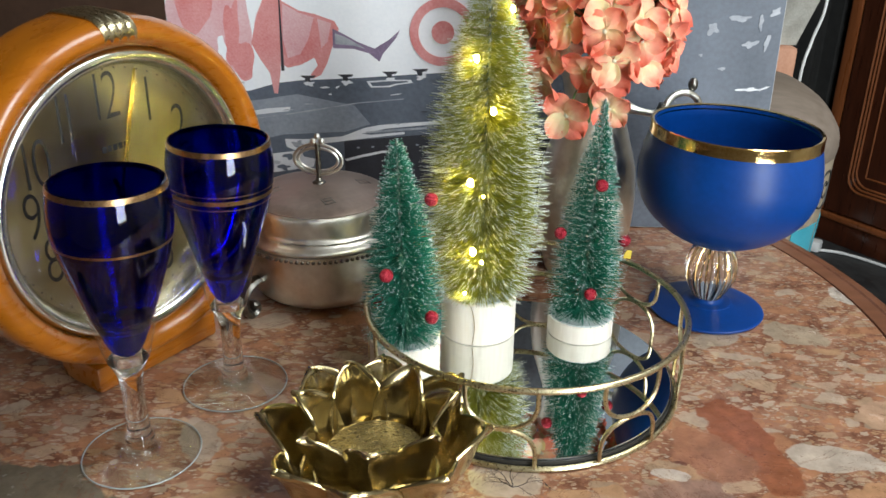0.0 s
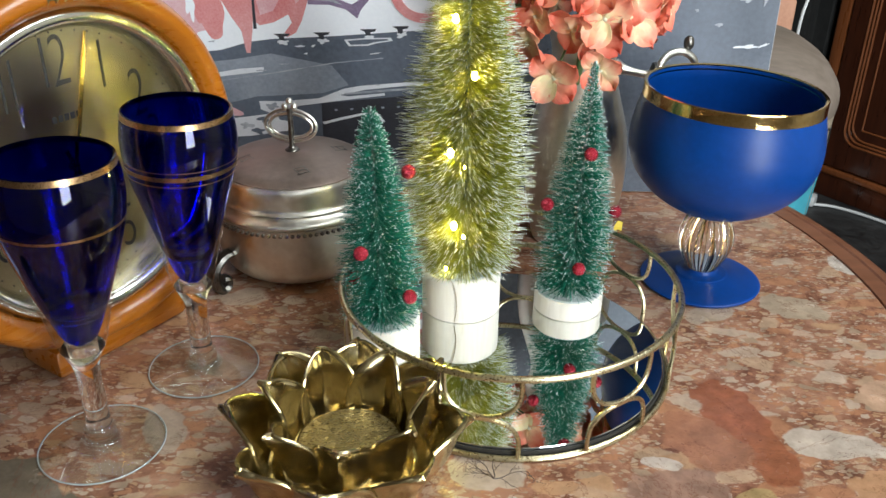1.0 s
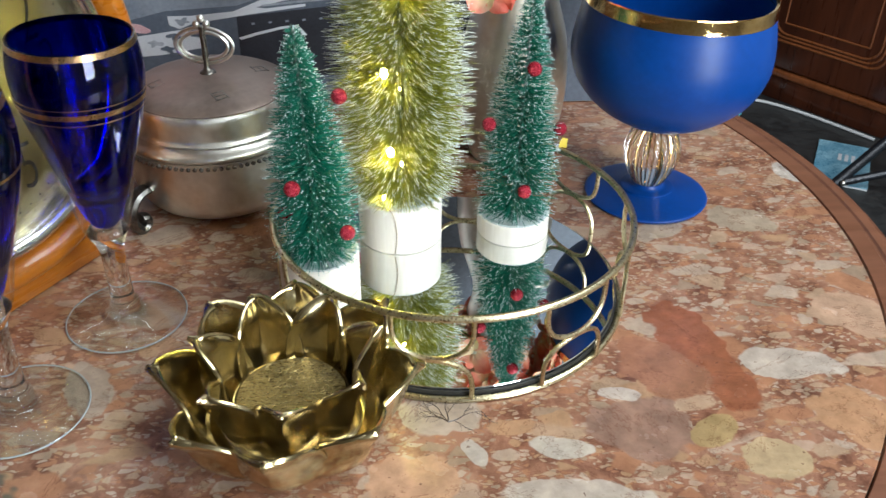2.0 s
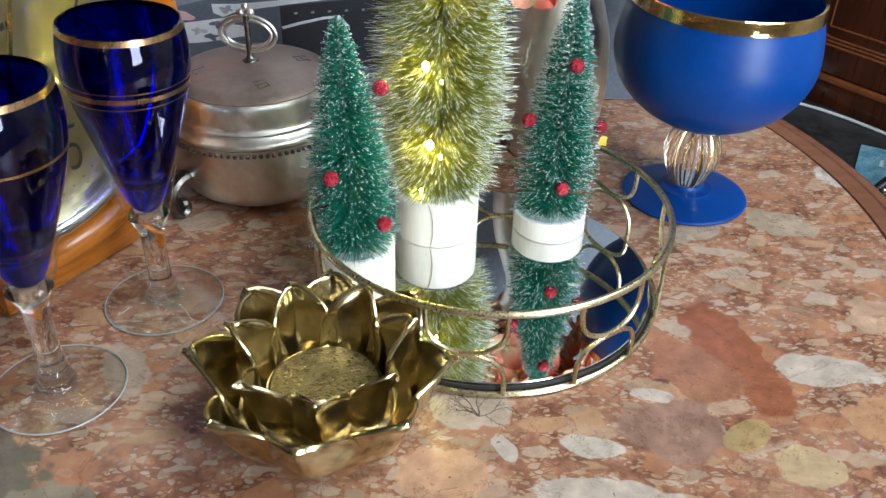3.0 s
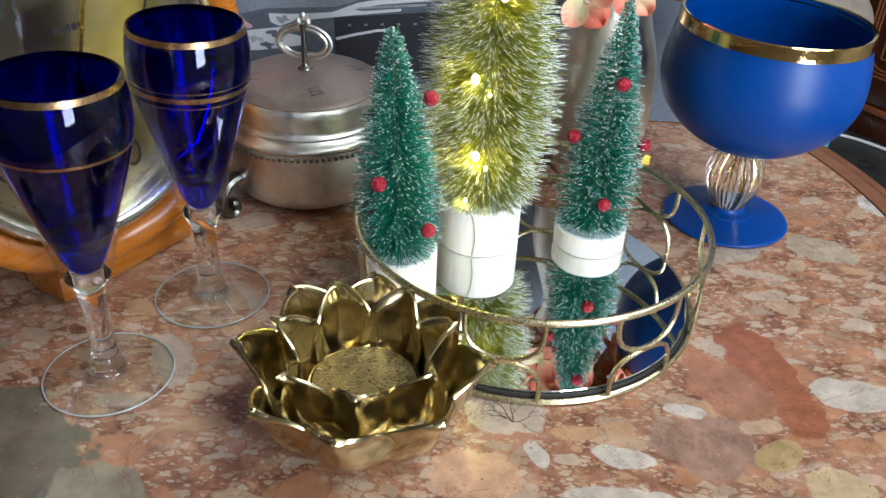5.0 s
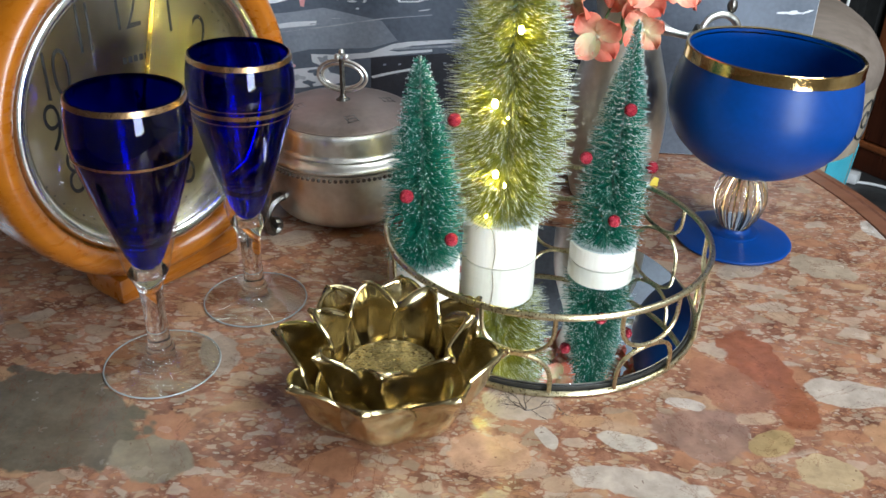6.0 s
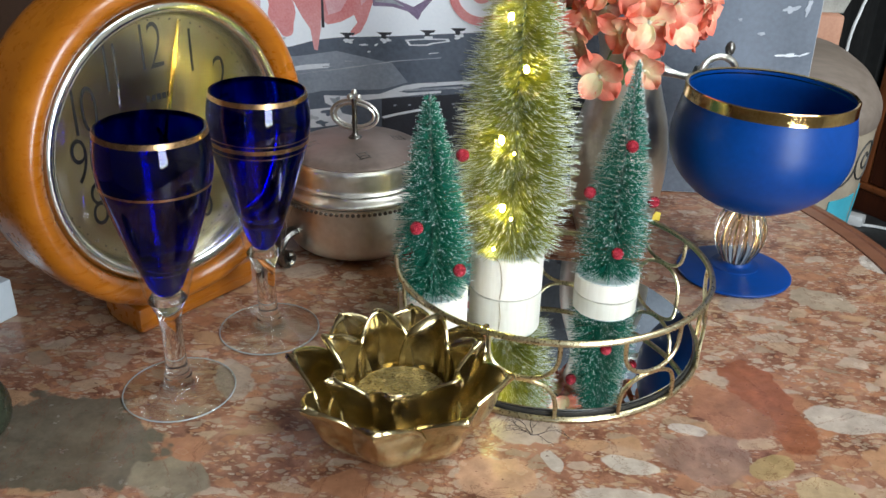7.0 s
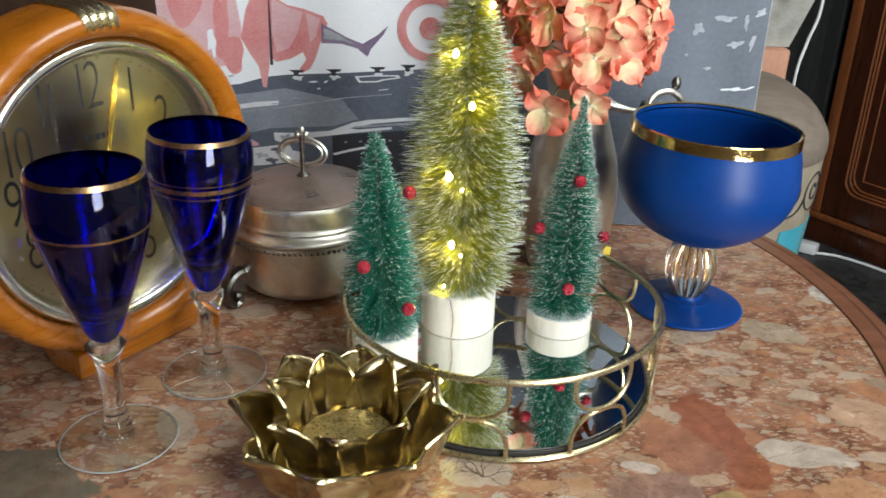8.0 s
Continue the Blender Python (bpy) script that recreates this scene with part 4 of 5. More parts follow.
M_SKY = print_colour("printed_white_sky", (0.76, 0.79, 0.84), (0.87, 0.89, 0.92))
M_RED = print_colour("printed_red_wash", (0.55, 0.13, 0.13), (0.72, 0.38, 0.38), 24)
M_PINK = print_colour("printed_pink_wash", (0.60, 0.28, 0.30), (0.74, 0.55, 0.58), 24)
M_SLATE = print_colour("printed_slate", (0.058, 0.072, 0.096), (0.145, 0.17, 0.215), 10)
M_SLATE_LIGHT = print_colour("printed_grey_road", (0.16, 0.185, 0.225), (0.33, 0.36, 0.41), 12)
M_INK = print_colour("printed_ink", (0.012, 0.013, 0.018), (0.04, 0.042, 0.055), 20)
M_CHALK = print_colour("printed_white_dabs", (0.58, 0.60, 0.64), (0.78, 0.79, 0.82), 40)
M_DAB = print_colour("printed_grey_dabs", (0.16, 0.18, 0.22), (0.50, 0.52, 0.56), 60)
M_VIOLET = print_colour("printed_violet", (0.10, 0.07, 0.13), (0.32, 0.24, 0.36), 30)
M_CANVAS = surface("canvas_edge", (0.34, 0.34, 0.35), (0.46, 0.46, 0.47), 60, (0.7, 0.85), 0.0, 0.4)


def blot(x, z, w, h, seed, rough=0.22, n=28, turn=0.0):
    """An uneven rounded outline."""
    rng = random.Random(seed)
    phase = [(rng.uniform(0, 6.3), rng.uniform(0.3, 1.0)) for _ in range(4)]
    out = []
    for i in range(n):
        a = 2 * math.pi * i / n
        f = 1 + rough * sum(s * math.sin((k + 2) * a + p) for k, (p, s) in enumerate(phase)) / 2
        px, pz = w * f * math.cos(a), h * f * math.sin(a)
        c, s = math.cos(radians(turn)), math.sin(radians(turn))
        out.append((x + px * c - pz * s, z + px * s + pz * c))
    return out


def picture():
    # local x across, y up the picture, z towards the viewer
    ob = thing("canvas_picture", pose(0, 0.797, 0.0005, 88, 0, 0), "unframed printed canvas with red washes over a slate road", "picture")
    x0, x1, h = -0.275, 0.296, 0.42
    part("canvas", box(x0, 0, -0.018, x1, h, 0, 0.0015), M_CANVAS, ob)
    level = [0.0002]

    def ink(name, outline, material):
        level[0] += 0.00001
        part(name, plate(outline, 0.00005, level[0]), material, ob)

    ink("printed_sky", [(x0 + 0.001, 0.10), (x1 - 0.001, 0.10), (x1 - 0.001, h - 0.001), (x0 + 0.001, h - 0.001)], M_SKY)
    ink("printed_road", [(x0 + 0.001, 0.001), (x1 - 0.001, 0.001), (x1 - 0.001, h - 0.001), (0.05, h - 0.001), (0.04, 0.25), (0.03, 0.20), (0.025, 0.154), (-0.01, 0.1515), (-0.042, 0.1490), (-0.097, 0.1445), (-0.152, 0.1412), (-0.174, 0.1382), (-0.200, 0.1305), (x0 + 0.001, 0.122)], M_SLATE)
    ink("printed_road", [(x0 + 0.001, 0.062), (-0.17, 0.088), (-0.11, 0.092), (-0.085, 0.100), (-0.10, 0.118), (-0.155, 0.128), (-0.19, 0.122), (x0 + 0.001, 0.112)], M_SLATE_LIGHT)
    ink("printed_wash", blot(-0.232, 0.205, 0.036, 0.080, 1, 0.2), M_PINK)
    ink("printed_wash", blot(-0.245, 0.235, 0.020, 0.050, 2, 0.3), M_RED)
    ink("printed_wash", blot(-0.206, 0.160, 0.010, 0.022, 8, 0.3, turn=15), M_RED)
    ink("printed_wash", blot(-0.214, 0.185, 0.007, 0.030, 11, 0.3, turn=-8), M_RED)
    ink("printed_dab", blot(-0.224, 0.170, 0.004, 0.012, 12, 0.4), M_SKY)
    # a red animal with two legs and a violet tail
    ink("printed_wash", [(-0.196, 0.175), (-0.190, 0.200), (-0.180, 0.222), (-0.174, 0.2245), (-0.165, 0.214), (-0.150, 0.206), (-0.135, 0.203), (-0.117, 0.197), (-0.113, 0.190), (-0.119, 0.175), (-0.125, 0.158), (-0.131, 0.147), (-0.139, 0.1430), (-0.141, 0.147), (-0.134, 0.156), (-0.137, 0.163), (-0.150, 0.156), (-0.163, 0.153), (-0.169, 0.158), (-0.170, 0.148), (-0.1735, 0.128), (-0.177, 0.1285), (-0.180, 0.148), (-0.188, 0.160)], M_RED)
    ink("printed_wash", [(-0.165, 0.212), (-0.150, 0.204), (-0.136, 0.200), (-0.142, 0.180), (-0.150, 0.166), (-0.162, 0.162), (-0.166, 0.180)], M_PINK)
    ink("printed_wash", [(-0.133, 0.199), (-0.120, 0.195), (-0.124, 0.178), (-0.130, 0.172)], M_PINK)
    ink("printed_line", [(-0.1690, 0.150), (-0.1660, 0.150), (-0.1672, 0.226), (-0.1682, 0.226)], M_INK)
    ink("printed_stroke", [(-0.119, 0.190), (-0.119, 0.172), (-0.100, 0.172), (-0.085, 0.168), (-0.0755, 0.1605), (-0.072, 0.168), (-0.060, 0.182), (-0.056, 0.190), (-0.066, 0.181), (-0.080, 0.1725), (-0.095, 0.178), (-0.110, 0.186)], M_VIOLET)
    ink("printed_stroke", [(-0.117, 0.186), (-0.117, 0.176), (-0.100, 0.175), (-0.088, 0.172), (-0.095, 0.176), (-0.108, 0.183)], M_DAB)
    ink("printed_wash", blot(-0.062, 0.232, 0.020, 0.012, 10, 0.3), M_PINK)
    # red ring and dot
    part("printed_ring", lathe([(0.0228, 0.00005), (0.0310, 0.00005), (0.0310, 0.0011), (0.0228, 0.0011), (0.0228, 0.00005)], 48), M_RED, ob, m=pose(-0.016, 0.1885, 0))
    part("printed_dot", lathe([(0, 0.00005), (0.0105, 0.00005), (0.0105, 0.0011), (0, 0.0011)], 32), M_RED, ob, m=pose(-0.016, 0.1885, 0))
    # small dark figures with pale reflections along the edge of the road
    for k, (x, z) in enumerate(((-0.144, 0.1432), (-0.108, 0.1450), (-0.066, 0.1485), (-0.037, 0.1515))):
        ink("printed_figure", [(x - 0.0075, z + 0.0025), (x + 0.0075, z + 0.0030), (x + 0.006, z + 0.0008), (x + 0.002, z), (x + 0.0022, z - 0.004), (x - 0.002, z - 0.004), (x - 0.003, z)], M_INK)
        ink("printed_dab", blot(x + 0.001, z - 0.005, 0.0045, 0.0022, 40 + k, 0.5, turn=10), M_CHALK)
    ink("printed_outline", [(-0.088, 0.1415), (-0.070, 0.1432), (-0.046, 0.1440), (-0.044, 0.1412), (-0.060, 0.1385), (-0.066, 0.1365), (-0.084, 0.1358)], M_CHALK)
    ink("printed_outline", [(-0.085, 0.1405), (-0.070, 0.1420), (-0.049, 0.1428), (-0.048, 0.1416), (-0.061, 0.1398), (-0.067, 0.1378), (-0.082, 0.1370)], M_SLATE)
    ink("printed_dab", blot(-0.128, 0.1350, 0.0042, 0.0009, 50, 0.3, turn=4), M_CHALK)
    ink("printed_dab", blot(-0.116, 0.1355, 0.0018, 0.0010, 51, 0.3, turn=30), M_CHALK)
    ink("printed_dab", blot(-0.123, 0.1285, 0.0016, 0.0008, 52, 0.3), M_CHALK)
    # strokes of light across the road
    ink("printed_stroke", [(-0.212, 0.1050), (-0.163, 0.1115), (-0.1622, 0.1155), (-0.185, 0.1135), (-0.204, 0.1100)], M_CHALK)
    ink("printed_stroke", [(-0.215, 0.0998), (-0.153, 0.1098), (-0.097, 0.1200), (-0.053, 0.1250), (-0.053, 0.1258), (-0.097, 0.1209), (-0.153, 0.1109), (-0.215, 0.1008)], M_DAB)
    ink("printed_swoosh", [(-0.169, 0.0835), (-0.148, 0.0838), (-0.113, 0.0872), (-0.090, 0.0965), (-0.075, 0.0995), (-0.033, 0.1035), (0.02, 0.106), (0.02, 0.1035), (-0.033, 0.1003), (-0.070, 0.0960), (-0.094, 0.0905), (-0.085, 0.0895), (-0.052, 0.0932), (-0.052, 0.0910), (-0.100, 0.0845), (-0.130, 0.0800), (-0.150, 0.0765), (-0.160, 0.0725), (-0.168, 0.0760)], M_CHALK)
    ink("printed_swoosh", [(-0.090, 0.0925), (-0.073, 0.0945), (-0.03, 0.0985), (-0.03, 0.0965), (-0.073, 0.0925), (-0.088, 0.0912)], M_DAB)
    ink("printed_shape", [(-0.111, 0.030), (-0.111, 0.0825), (-0.098, 0.0840), (-0.030, 0.0912), (0.014, 0.0965), (0.10, 0.100), (0.10, 0.030)], M_INK)
    for k in range(7):
        x = -0.099 + 0.0145 * k
        ink("printed_dab", [(x, 0.0755 + 0.0010 * k), (x + 0.0028, 0.0758 + 0.0010 * k), (x + 0.0028, 0.0775 + 0.0010 * k), (x, 0.0772 + 0.0010 * k)], M_SLATE_LIGHT)
    ink("printed_stroke", [(-0.111, 0.0645), (-0.095, 0.0690), (-0.074, 0.0738), (-0.060, 0.0752), (-0.052, 0.066), (-0.055, 0.066), (-0.063, 0.0728), (-0.074, 0.0715), (-0.095, 0.0665), (-0.109, 0.0625)], M_CHALK)
    ink("printed_swoosh", [(-0.230, 0.060), (-0.200, 0.066), (-0.185, 0.0680), (-0.154, 0.0725), (-0.151, 0.066), (-0.140, 0.064), (-0.142, 0.056), (-0.178, 0.050), (-0.230, 0.046)], M_CHALK)
    for k, (x, z) in enumerate(((-0.182, 0.060), (-0.166, 0.066), (-0.157, 0.079), (-0.172, 0.055), (-0.205, 0.058))):
        ink("printed_dab", blot(x, z, 0.0055, 0.0028, 60 + k, 0.5), M_SLATE if k % 2 else M_DAB)
    ink("printed_dab", blot(-0.200, 0.072, 0.012, 0.006, 66, 0.4), M_PINK)
    for k, (x, z, w, hh, turn) in enumerate(((0.272, 0.141, 0.012, 0.0022, 3), (0.287, 0.1425, 0.006, 0.0012, 25), (0.232, 0.196, 0.006, 0.007, 20), (0.255, 0.206, 0.012, 0.0035, 5), (0.275, 0.203, 0.003, 0.008, 0), (0.268, 0.183, 0.008, 0.004, 10), (0.283, 0.185, 0.003, 0.009, -10), (0.245, 0.160, 0.004, 0.002, 0), (0.224, 0.172, 0.002, 0.002, 0), (0.216, 0.140, 0.0012, 0.001, 0), (0.205, 0.128, 0.001, 0.001, 0), (0.287, 0.212, 0.006, 0.004, 30))):
        ink("printed_dab", blot(x, z, w * 0.75, hh * 0.75, 80 + k, 0.45, turn=turn), M_CHALK if k < 2 else M_DAB)
    # broken pale and dark strokes over the road
    rng = random.Random(17)
    for k in range(16):
        x, z = rng.uniform(-0.235, 0.10), rng.uniform(0.078, 0.142)
        ink("printed_stroke", blot(x, z, rng.uniform(0.001, 0.005), rng.uniform(0.0003, 0.0007), 200 + k, 0.5, 14, rng.uniform(2, 9)), (M_CHALK, M_DAB, M_DAB, M_INK)[k % 4])
    return ob


picture()


# ---- jug of hydrangea ----
def petal_material():
    """Coral cloth petal, paler and greener towards its root."""
    n = Nodes("coral_petal")
    c = n.add("TexCoord")
    split = n.add("SeparateXYZ")
    n.link(c.outputs["Object"], split.inputs[0])
    v = n.noise(c.outputs["Object"], 160, 3)
    info = n.add("ObjectInfo")
    along = n.math("ADD", n.math("MULTIPLY", split.outputs[1], 42.0), n.math("MULTIPLY", n.math("SUBTRACT", v.outputs[0], 0.5), 0.5))
    along = n.math("ADD", along, n.math("MULTIPLY", n.math("SUBTRACT", info.outputs["Random"], 0.5), 0.55))
    n.link(n.ramp(along, [(0.0, (0.76, 0.64, 0.36)), (0.30, (0.82, 0.52, 0.32)), (0.60, (0.80, 0.29, 0.19)), (1.0, (0.68, 0.14, 0.085))]), n.bsdf.inputs["Base Color"])
    n.bsdf.inputs["Roughness"].default_value = 0.6
    n.bsdf.inputs["Subsurface Weight"].default_value = 0.15
    n.bsdf.inputs["Subsurface Radius"].default_value = (0.004, 0.002, 0.001)
    n.bump(n.noise(n.coords((6, 0.6, 1)), 260, 2).outputs[0], 0.25, 0.0006)
    return n.mat


M_PETAL = petal_material()
M_LEAF = surface("green_stalk", (0.03, 0.07, 0.015), (0.10, 0.16, 0.05), 60, (0.5, 0.65), 0.0, 0.2)
M_HEART = surface("flower_heart", (0.68, 0.66, 0.50), (0.80, 0.78, 0.64), 300, (0.5, 0.6), 0.0, 0.2)


def petal_mesh(seed):
    rng = random.Random(seed)
    rows = []
    for i in range(7):
        v = i / 6
        wide = 0.0115 * math.sin(math.pi * min(1, 0.10 + 0.80 * v)) ** 0.75 * (1 if v < 0.75 else math.sqrt(max(0.02, 1 - ((v - 0.75) / 0.27) ** 2)))
        rows.append([(s * wide, 0.0015 + 0.0205 * v, 0.0030 * v * v + 0.0030 * s * s * v + 0.0014 * math.sin(5 * s + 4 * v + seed)) for s in np.linspace(-1, 1, 7)])
    me = mesh_of("petal", sheet(rows, 0.0004))
    me.materials.append(M_PETAL)
    return me


def hydrangea(x, y, z):
    ob = thing("hydrangea", pose(x, y, z), "coral pink artificial hydrangea head in a pewter jug", "flower")
    part("stalk", tube(spline([(-0.004, 0.012, -0.16), (-0.002, 0.008, -0.09), (0, 0, -0.03), (0, 0, 0.0)], 6), 0.0028, 8), M_LEAF, ob)
    meshes = [petal_mesh(k) for k in range(5)]
    rng = random.Random(5)
    heads = []
    for i in range(400):
        a, c = rng.uniform(0, 2 * math.pi), rng.uniform(-0.55, 1)
        s = math.sqrt(1 - c * c)
        d = Vector((s * math.cos(a), s * math.sin(a), c))
        if all((d - o).length > 0.25 for o in heads):
            heads.append(d)
    places = [(Vector((d.x * 0.058, d.y * 0.056, d.z * 0.058 + 0.004)), d) for d in heads]
    # a few florets hang below the head
    for px, py, pz in ((-0.026, -0.050, -0.056), (0.006, -0.050, -0.050), (-0.045, -0.040, -0.034)):
        places.append((Vector((px, py, pz)), Vector((px * 6, py * 12, -0.25)).normalized()))
    for k, (p, d) in enumerate(places):
        q = d.to_track_quat("Z", "Y").to_matrix().to_4x4()
        m = Matrix.Translation(p) @ q @ pose(0, 0, 0, rng.uniform(-22, 22), rng.uniform(-22, 22), rng.uniform(0, 90))
        size = rng.uniform(0.72, 0.98)
        floret = part("floret", ball(0.0021, rings=5), M_HEART, ob, "coral floret", m @ Matrix.Scale(size, 4))
        for j in range(4):
            o = new("petal", meshes[(k + j) % 5])
            o.parent = floret
            o.matrix_basis = pose(0, 0, 0, 0, 0, 90 * j + rng.uniform(-9, 9)) @ pose(0, 0, 0.0004 * (j % 2), rng.uniform(-16, 18), rng.uniform(-12, 12), 0)
        if k % 3 == 0:
            part("floret_stalk", tube([tuple(p * 0.15), tuple(p * 0.55 + Vector((0, 0, -0.004))), tuple(p * 0.97)], 0.0009, 5), M_LEAF, ob)
    return ob


def jug(x, y):
    ob = thing("jug", pose(x, y, 0.0002), "tall pewter jug with a bulbous body and a loop handle", "jug")
    body = spline([(0.030, 0.0), (0.0325, 0.002), (0.036, 0.018), (0.0405, 0.045), (0.0415, 0.070), (0.0390, 0.098), (0.0315, 0.125), (0.0260, 0.145), (0.0255, 0.162), (0.0300, 0.180)], 5)
    part("body", lathe([(0, 0)] + body + [(0.0288, 0.1803)] + [(r - 0.0016, z) for r, z in body[::-1][2:-3]] + [(0, 0.004)], 72), M_PEWTER, ob)
    bracket = part("handle_bracket", tube(spline([(0.024, -0.004, 0.150), (0.034, -0.006, 0.1475), (0.046, -0.008, 0.1455), (0.053, -0.008, 0.1455)], 4), [0.0068, 0.0060, 0.0050, 0.0042, 0.0036, 0.0032, 0.0030, 0.0030, 0.0030, 0.0030, 0.0034, 0.004, 0.004], 12), M_SILVER, ob, "horn-shaped silver bracket")
    part("handle_boss", lathe([(0, -0.004), (0.006, -0.004), (0.0105, -0.001), (0.0105, 0.001), (0.006, 0.004), (0, 0.004)], 24), M_DARKSILVER, ob, "dark round boss", pose(0.056, -0.008, 0.1445, 0, 80, 0))
    loop = spline([(0.058, -0.008, 0.142), (0.060, -0.002, 0.152), (0.068, 0.004, 0.1585), (0.080, 0.008, 0.159), (0.090, 0.010, 0.150), (0.093, 0.010, 0.128), (0.090, 0.010, 0.110), (0.096, 0.010, 0.104)], 6)
    part("handle", tube(loop, 0.0030, 10), M_SILVER, ob, "curved silver handle")
    part("thumb_knob", ball(0.0052, Matrix.Diagonal((0.8, 0.8, 1.15, 1)), 10), M_DARKSILVER, ob, "small round thumb knob", pose(0.0835, 0.012, 0.1655))
    return ob


jug(0.114, 0.702)
hydrangea(0.1085, 0.672, 0.2180)


# ---- things at the back and the sides ----
M_WEATHERED = wood("weathered_wood", (0.095, 0.07, 0.05), (0.19, 0.15, 0.12), 30, (0.6, 0.8), bump=0.4)
M_CREAM = surface("cream_painted_wood", (0.22, 0.18, 0.125), (0.34, 0.28, 0.205), 40, (0.5, 0.7), 0.0, 0.2)
M_TURQUOISE = surface("turquoise_paint", (0.03, 0.24, 0.32), (0.07, 0.36, 0.44), 30, (0.4, 0.6), 0.0, 0.15)
M_TERRACOTTA = surface("terracotta", (0.34, 0.15, 0.085), (0.47, 0.25, 0.16), 30, (0.6, 0.8), 0.0, 0.3)
M_STONEWARE = surface("mottled_stoneware", (0.19, 0.18, 0.155), (0.34, 0.33, 0.29), 50, (0.5, 0.7), 0.0, 0.3)
M_PAPER = surface("white_card", (0.50, 0.56, 0.60), (0.60, 0.65, 0.68), 20, (0.5, 0.65), 0.0, 0.05)
M_DARKGLASS = surface("dark_green_glaze", (0.015, 0.020, 0.012), (0.05, 0.055, 0.035), 30, (0.1, 0.2), 0.0, 0.05)
M_CLOTH = surface("pale_blue_cloth", (0.42, 0.47, 0.56), (0.58, 0.63, 0.70), 15, (0.8, 0.95), 0.0, 0.4, 0.003)
M_MAGAZINE = surface("magazine_cover_blue", (0.03, 0.20, 0.34), (0.36, 0.62, 0.74), 22, (0.25, 0.4), 0.0, 0.0)
M_MAGAZINE_GREEN = surface("magazine_cover_green", (0.03, 0.12, 0.085), (0.18, 0.36, 0.27), 18, (0.3, 0.45), 0.0, 0.0)
M_YELLOW = surface("yellow_tag", (0.60, 0.42, 0.02), (0.76, 0.58, 0.06), 90, (0.4, 0.6), 0.0, 0.2)


def painted_drum(x, y, top, bottom):
    ob = thing("painted_stool", pose(x, y, 0), "round stool with a domed weathered wooden lid and cream scroll-painted side", "stool")
    r = 0.125
    dome = spline([(0.1245, top - 0.092), (0.1255, top - 0.080), (0.1220, top - 0.062), (0.1050, top - 0.037), (0.0860, top - 0.021), (0.0590, top - 0.006), (0.0300, top - 0.001)], 5)
    part("lid", lathe([(0, top - 0.092)] + dome + [(0, top)], 64), M_WEATHERED, ob, "grey weathered domed wooden lid")
    side = [(r - 0.001, top - 0.0925), (r - 0.004, top - 0.15), (r - 0.010, bottom + 0.012), (r - 0.016, bottom + 0.003), (r - 0.022, bottom)]
    part("side", lathe([(0, top - 0.0925)] + side + [(0, bottom)], 64), M_CREAM, ob, "cream painted side")
    scroll = []
    for i in range(60):
        a = 0.21 * i
        rad = 0.003 + 0.00050 * i
        scroll.append((rad * math.cos(a), rad * math.sin(a)))
    for turn in (-62, -36, -8, 18, 44):
        pts = []
        for u, v in scroll:
            t = radians(turn) + u / r
            z = top - 0.128 + v
            rr = float(np.interp(-z, [-p[1] for p in side], [p[0] for p in side])) + 0.0004
            pts.append((rr * math.cos(t), rr * math.sin(t), z))
        part("scroll", tube(pts, 0.0013, 5), M_BLACK, ob, "dark painted scroll")
    for turn in (-50, -17, 16):
        rows = []
        for i in range(2):
            row = []
            for j in range(9):
                t = radians(turn - 13 + 26 * j / 8)
                z = bottom + 0.026 + 0.050 * i
                rr = float(np.interp(-z, [-p[1] for p in side], [p[0] for p in side])) + 0.0008
                row.append((rr * math.cos(t), rr * math.sin(t), z))
            rows.append(row)
        part("painted_panel", sheet(rows, 0.0012), M_TURQUOISE, ob, "turquoise painted panel")
    for k in range(4):
        part("leg", tube([(0.085 * math.cos(k * 1.571 + 0.6), 0.085 * math.sin(k * 1.571 + 0.6), bottom), (0.095 * math.cos(k * 1.571 + 0.6), 0.095 * math.sin(k * 1.571 + 0.6), FLOOR + 0.002)], 0.016, 10), M_WEATHERED, ob)
    return ob


painted_drum(0.361, 1.10, 0.094, -0.158)


